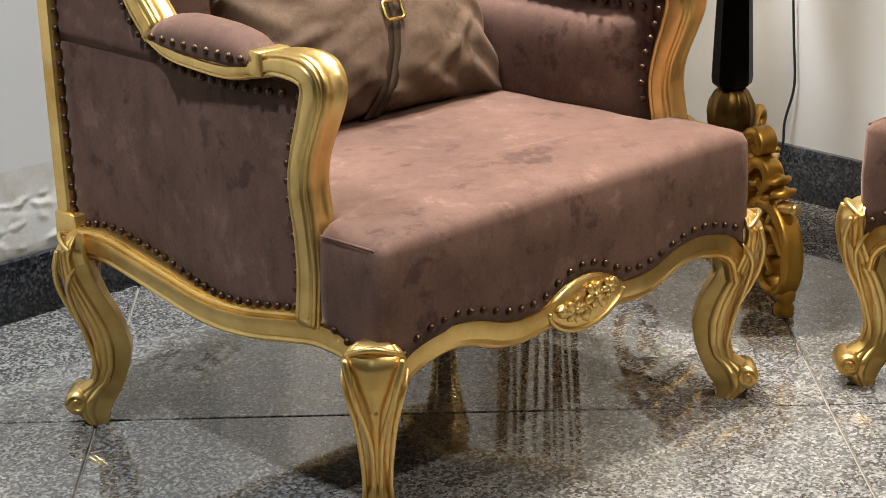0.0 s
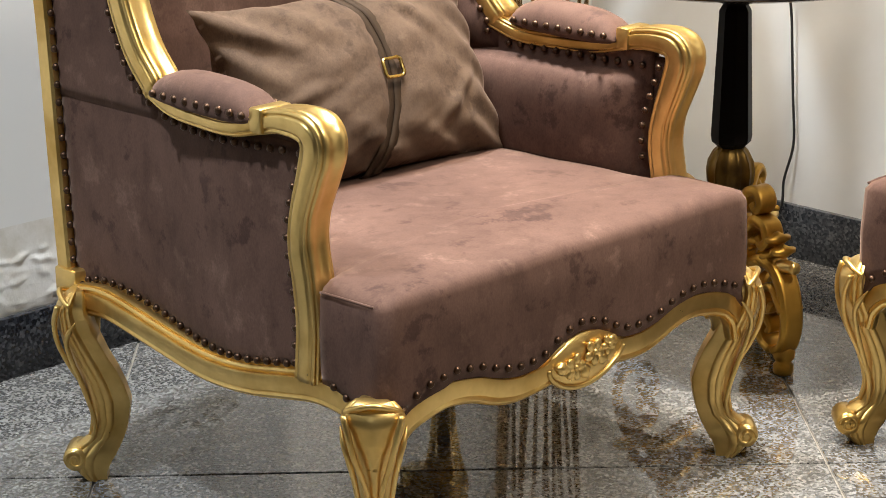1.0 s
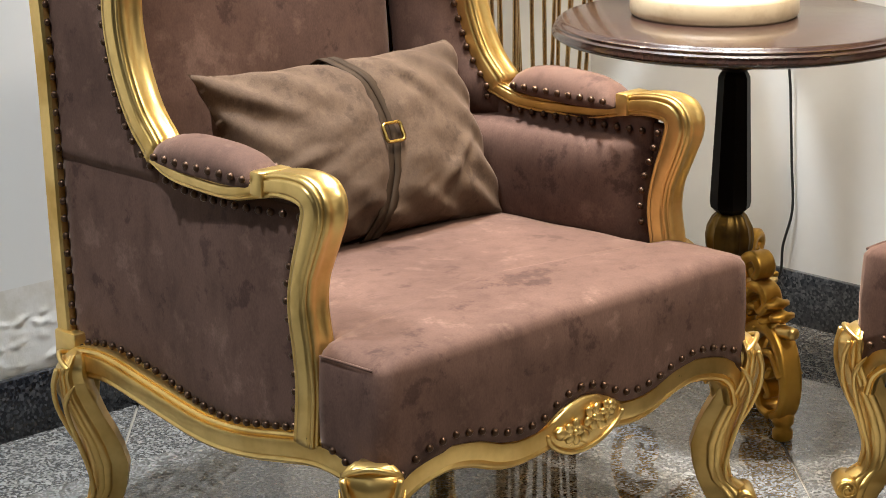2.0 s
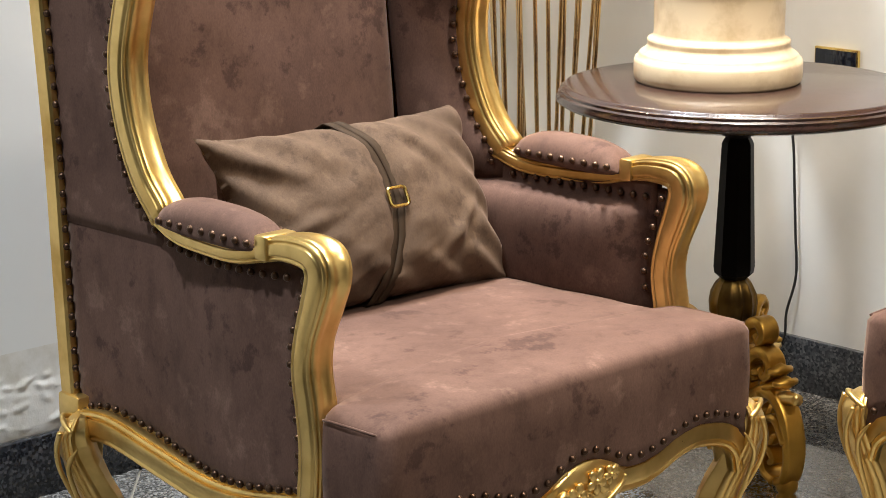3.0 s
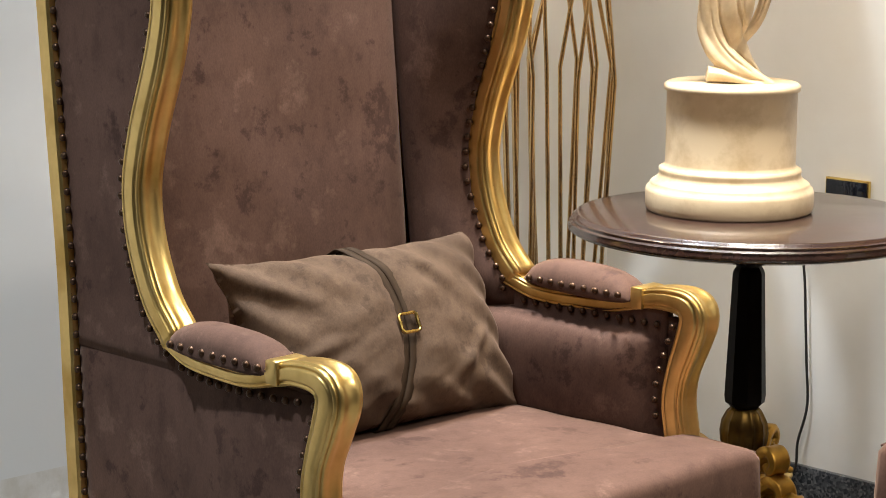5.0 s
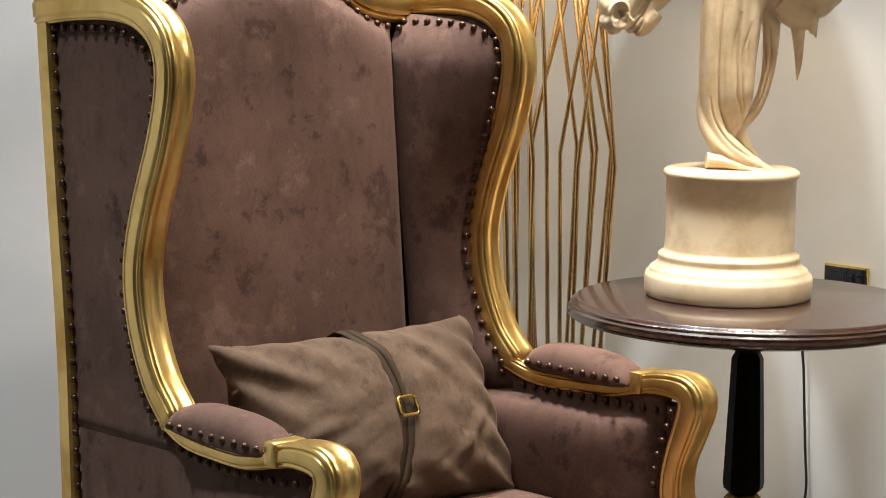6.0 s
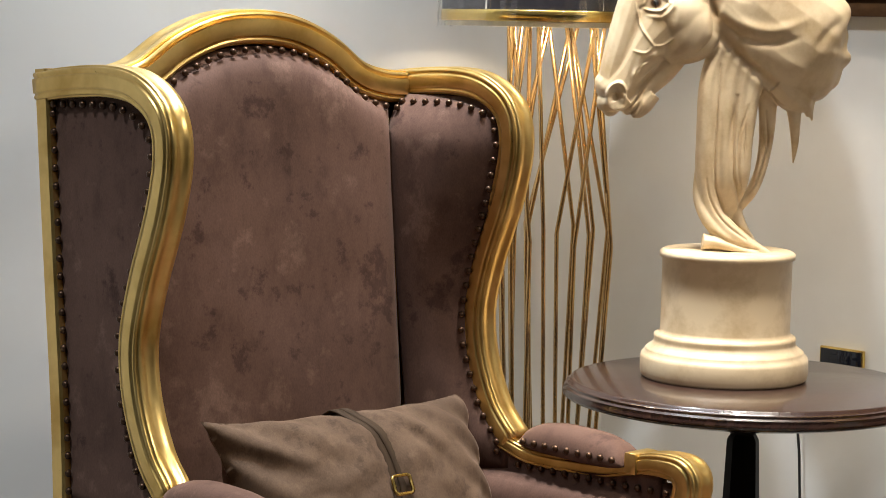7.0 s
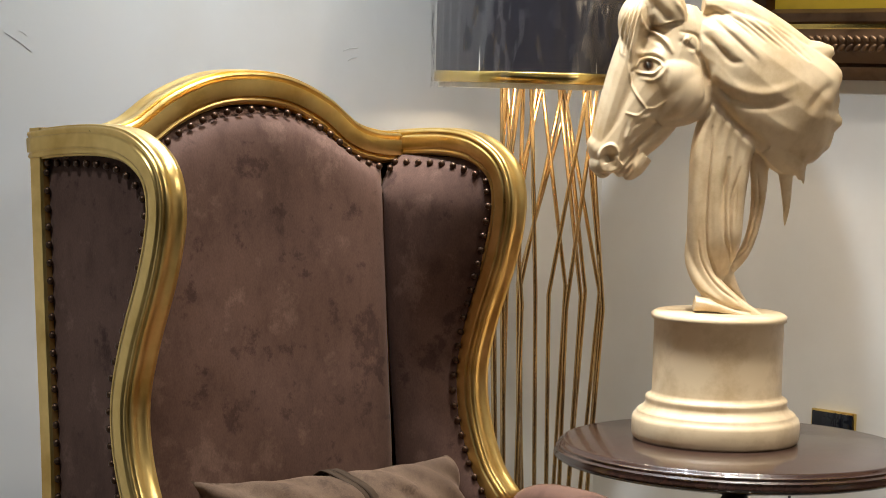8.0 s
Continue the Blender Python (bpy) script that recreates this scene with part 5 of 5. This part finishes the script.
cord_path = spline([(WALL_X - 0.012, 0.2, 0.67), (WALL_X - 0.02, 0.263, 0.6), (WALL_X - 0.016, 0.263, 0.5), (WALL_X - 0.012, 0.256, 0.35), (WALL_X - 0.012, 0.25, 0.25), (WALL_X - 0.02, 0.265, 0.17), (WALL_X - 0.025, 0.27, 0.1), (WALL_X - 0.05, 0.32, 0.006), (WALL_X - 0.2, 0.45, 0.004), (0.97, 0.5, 0.005)], 8)
tagged(part("power_cord", tube(bmesh.new(), cord_path, 0.003, 8), RUBBER), "thin black power cord hanging down the wall", "cable")

# ---- ceiling lights added out of view, placed for brightness and shadows ----
for k, (x, y, power, rad, col, spread) in enumerate(ADDED_DOWNLIGHTS):
    d = thing("downlight", "small round ceiling light added out of view", "ceiling light", "ceiling downlights")
    part("trim_ring", lathe(bmesh.new(), [(rad, CEIL - 0.001), (rad + 0.018, CEIL - 0.001), (rad + 0.016, CEIL - 0.006), (rad + 0.002, CEIL - 0.008), (rad, CEIL - 0.001)], (x, y), 32), CEILING_PAINT, d)
    part("lens", lathe(bmesh.new(), [(0.001, CEIL - 0.004), (rad, CEIL - 0.004), (rad, CEIL - 0.0015), (0.001, CEIL - 0.0015)], (x, y), 32), LAMP_FACE, d)
    lt = bpy.data.lights.new("added_downlight_light", "AREA")
    lt.shape, lt.size, lt.energy, lt.color, lt.spread = "DISK", 2 * rad, power, col, radians(spread)
    new("added_downlight_light", lt).location = (x, y, CEIL - 0.012)

# ---- floor tiles, laid at 45 degrees to the walls ----
TILE, GAP = 1.2, 0.005
ORIGIN = Vector((0.477, -0.483))
LAY = radians(-43)
tile_a, tile_b = Vector((math.cos(LAY), math.sin(LAY))), Vector((-math.sin(LAY), math.cos(LAY)))
bm = bmesh.new()
bevel_box(bm, (GAP / 2, GAP / 2, -0.02), (TILE - GAP / 2, TILE - GAP / 2, 0), 0.0012, 1)
first = None
for i in range(-6, 6):
    for j in range(-6, 6):
        c = ORIGIN + tile_a * (i * TILE) + tile_b * (j * TILE)
        mid_t = c + (tile_a + tile_b) * (TILE / 2)
        if not (ROOM_X - 0.85 < mid_t.x < WALL_X + 0.85 and ROOM_Y - 0.85 < mid_t.y < WALL_Y + 0.85):
            continue
        m = Matrix.Translation((c.x, c.y, 0)) @ pose(0, 0, 0, 0, 0, -43)
        if first is None:
            first = part("floor_tile", bm, FLOOR_STONE, floor, "", False)
            first.matrix_basis = m
        else:
            share("floor_tile", first, floor, m)
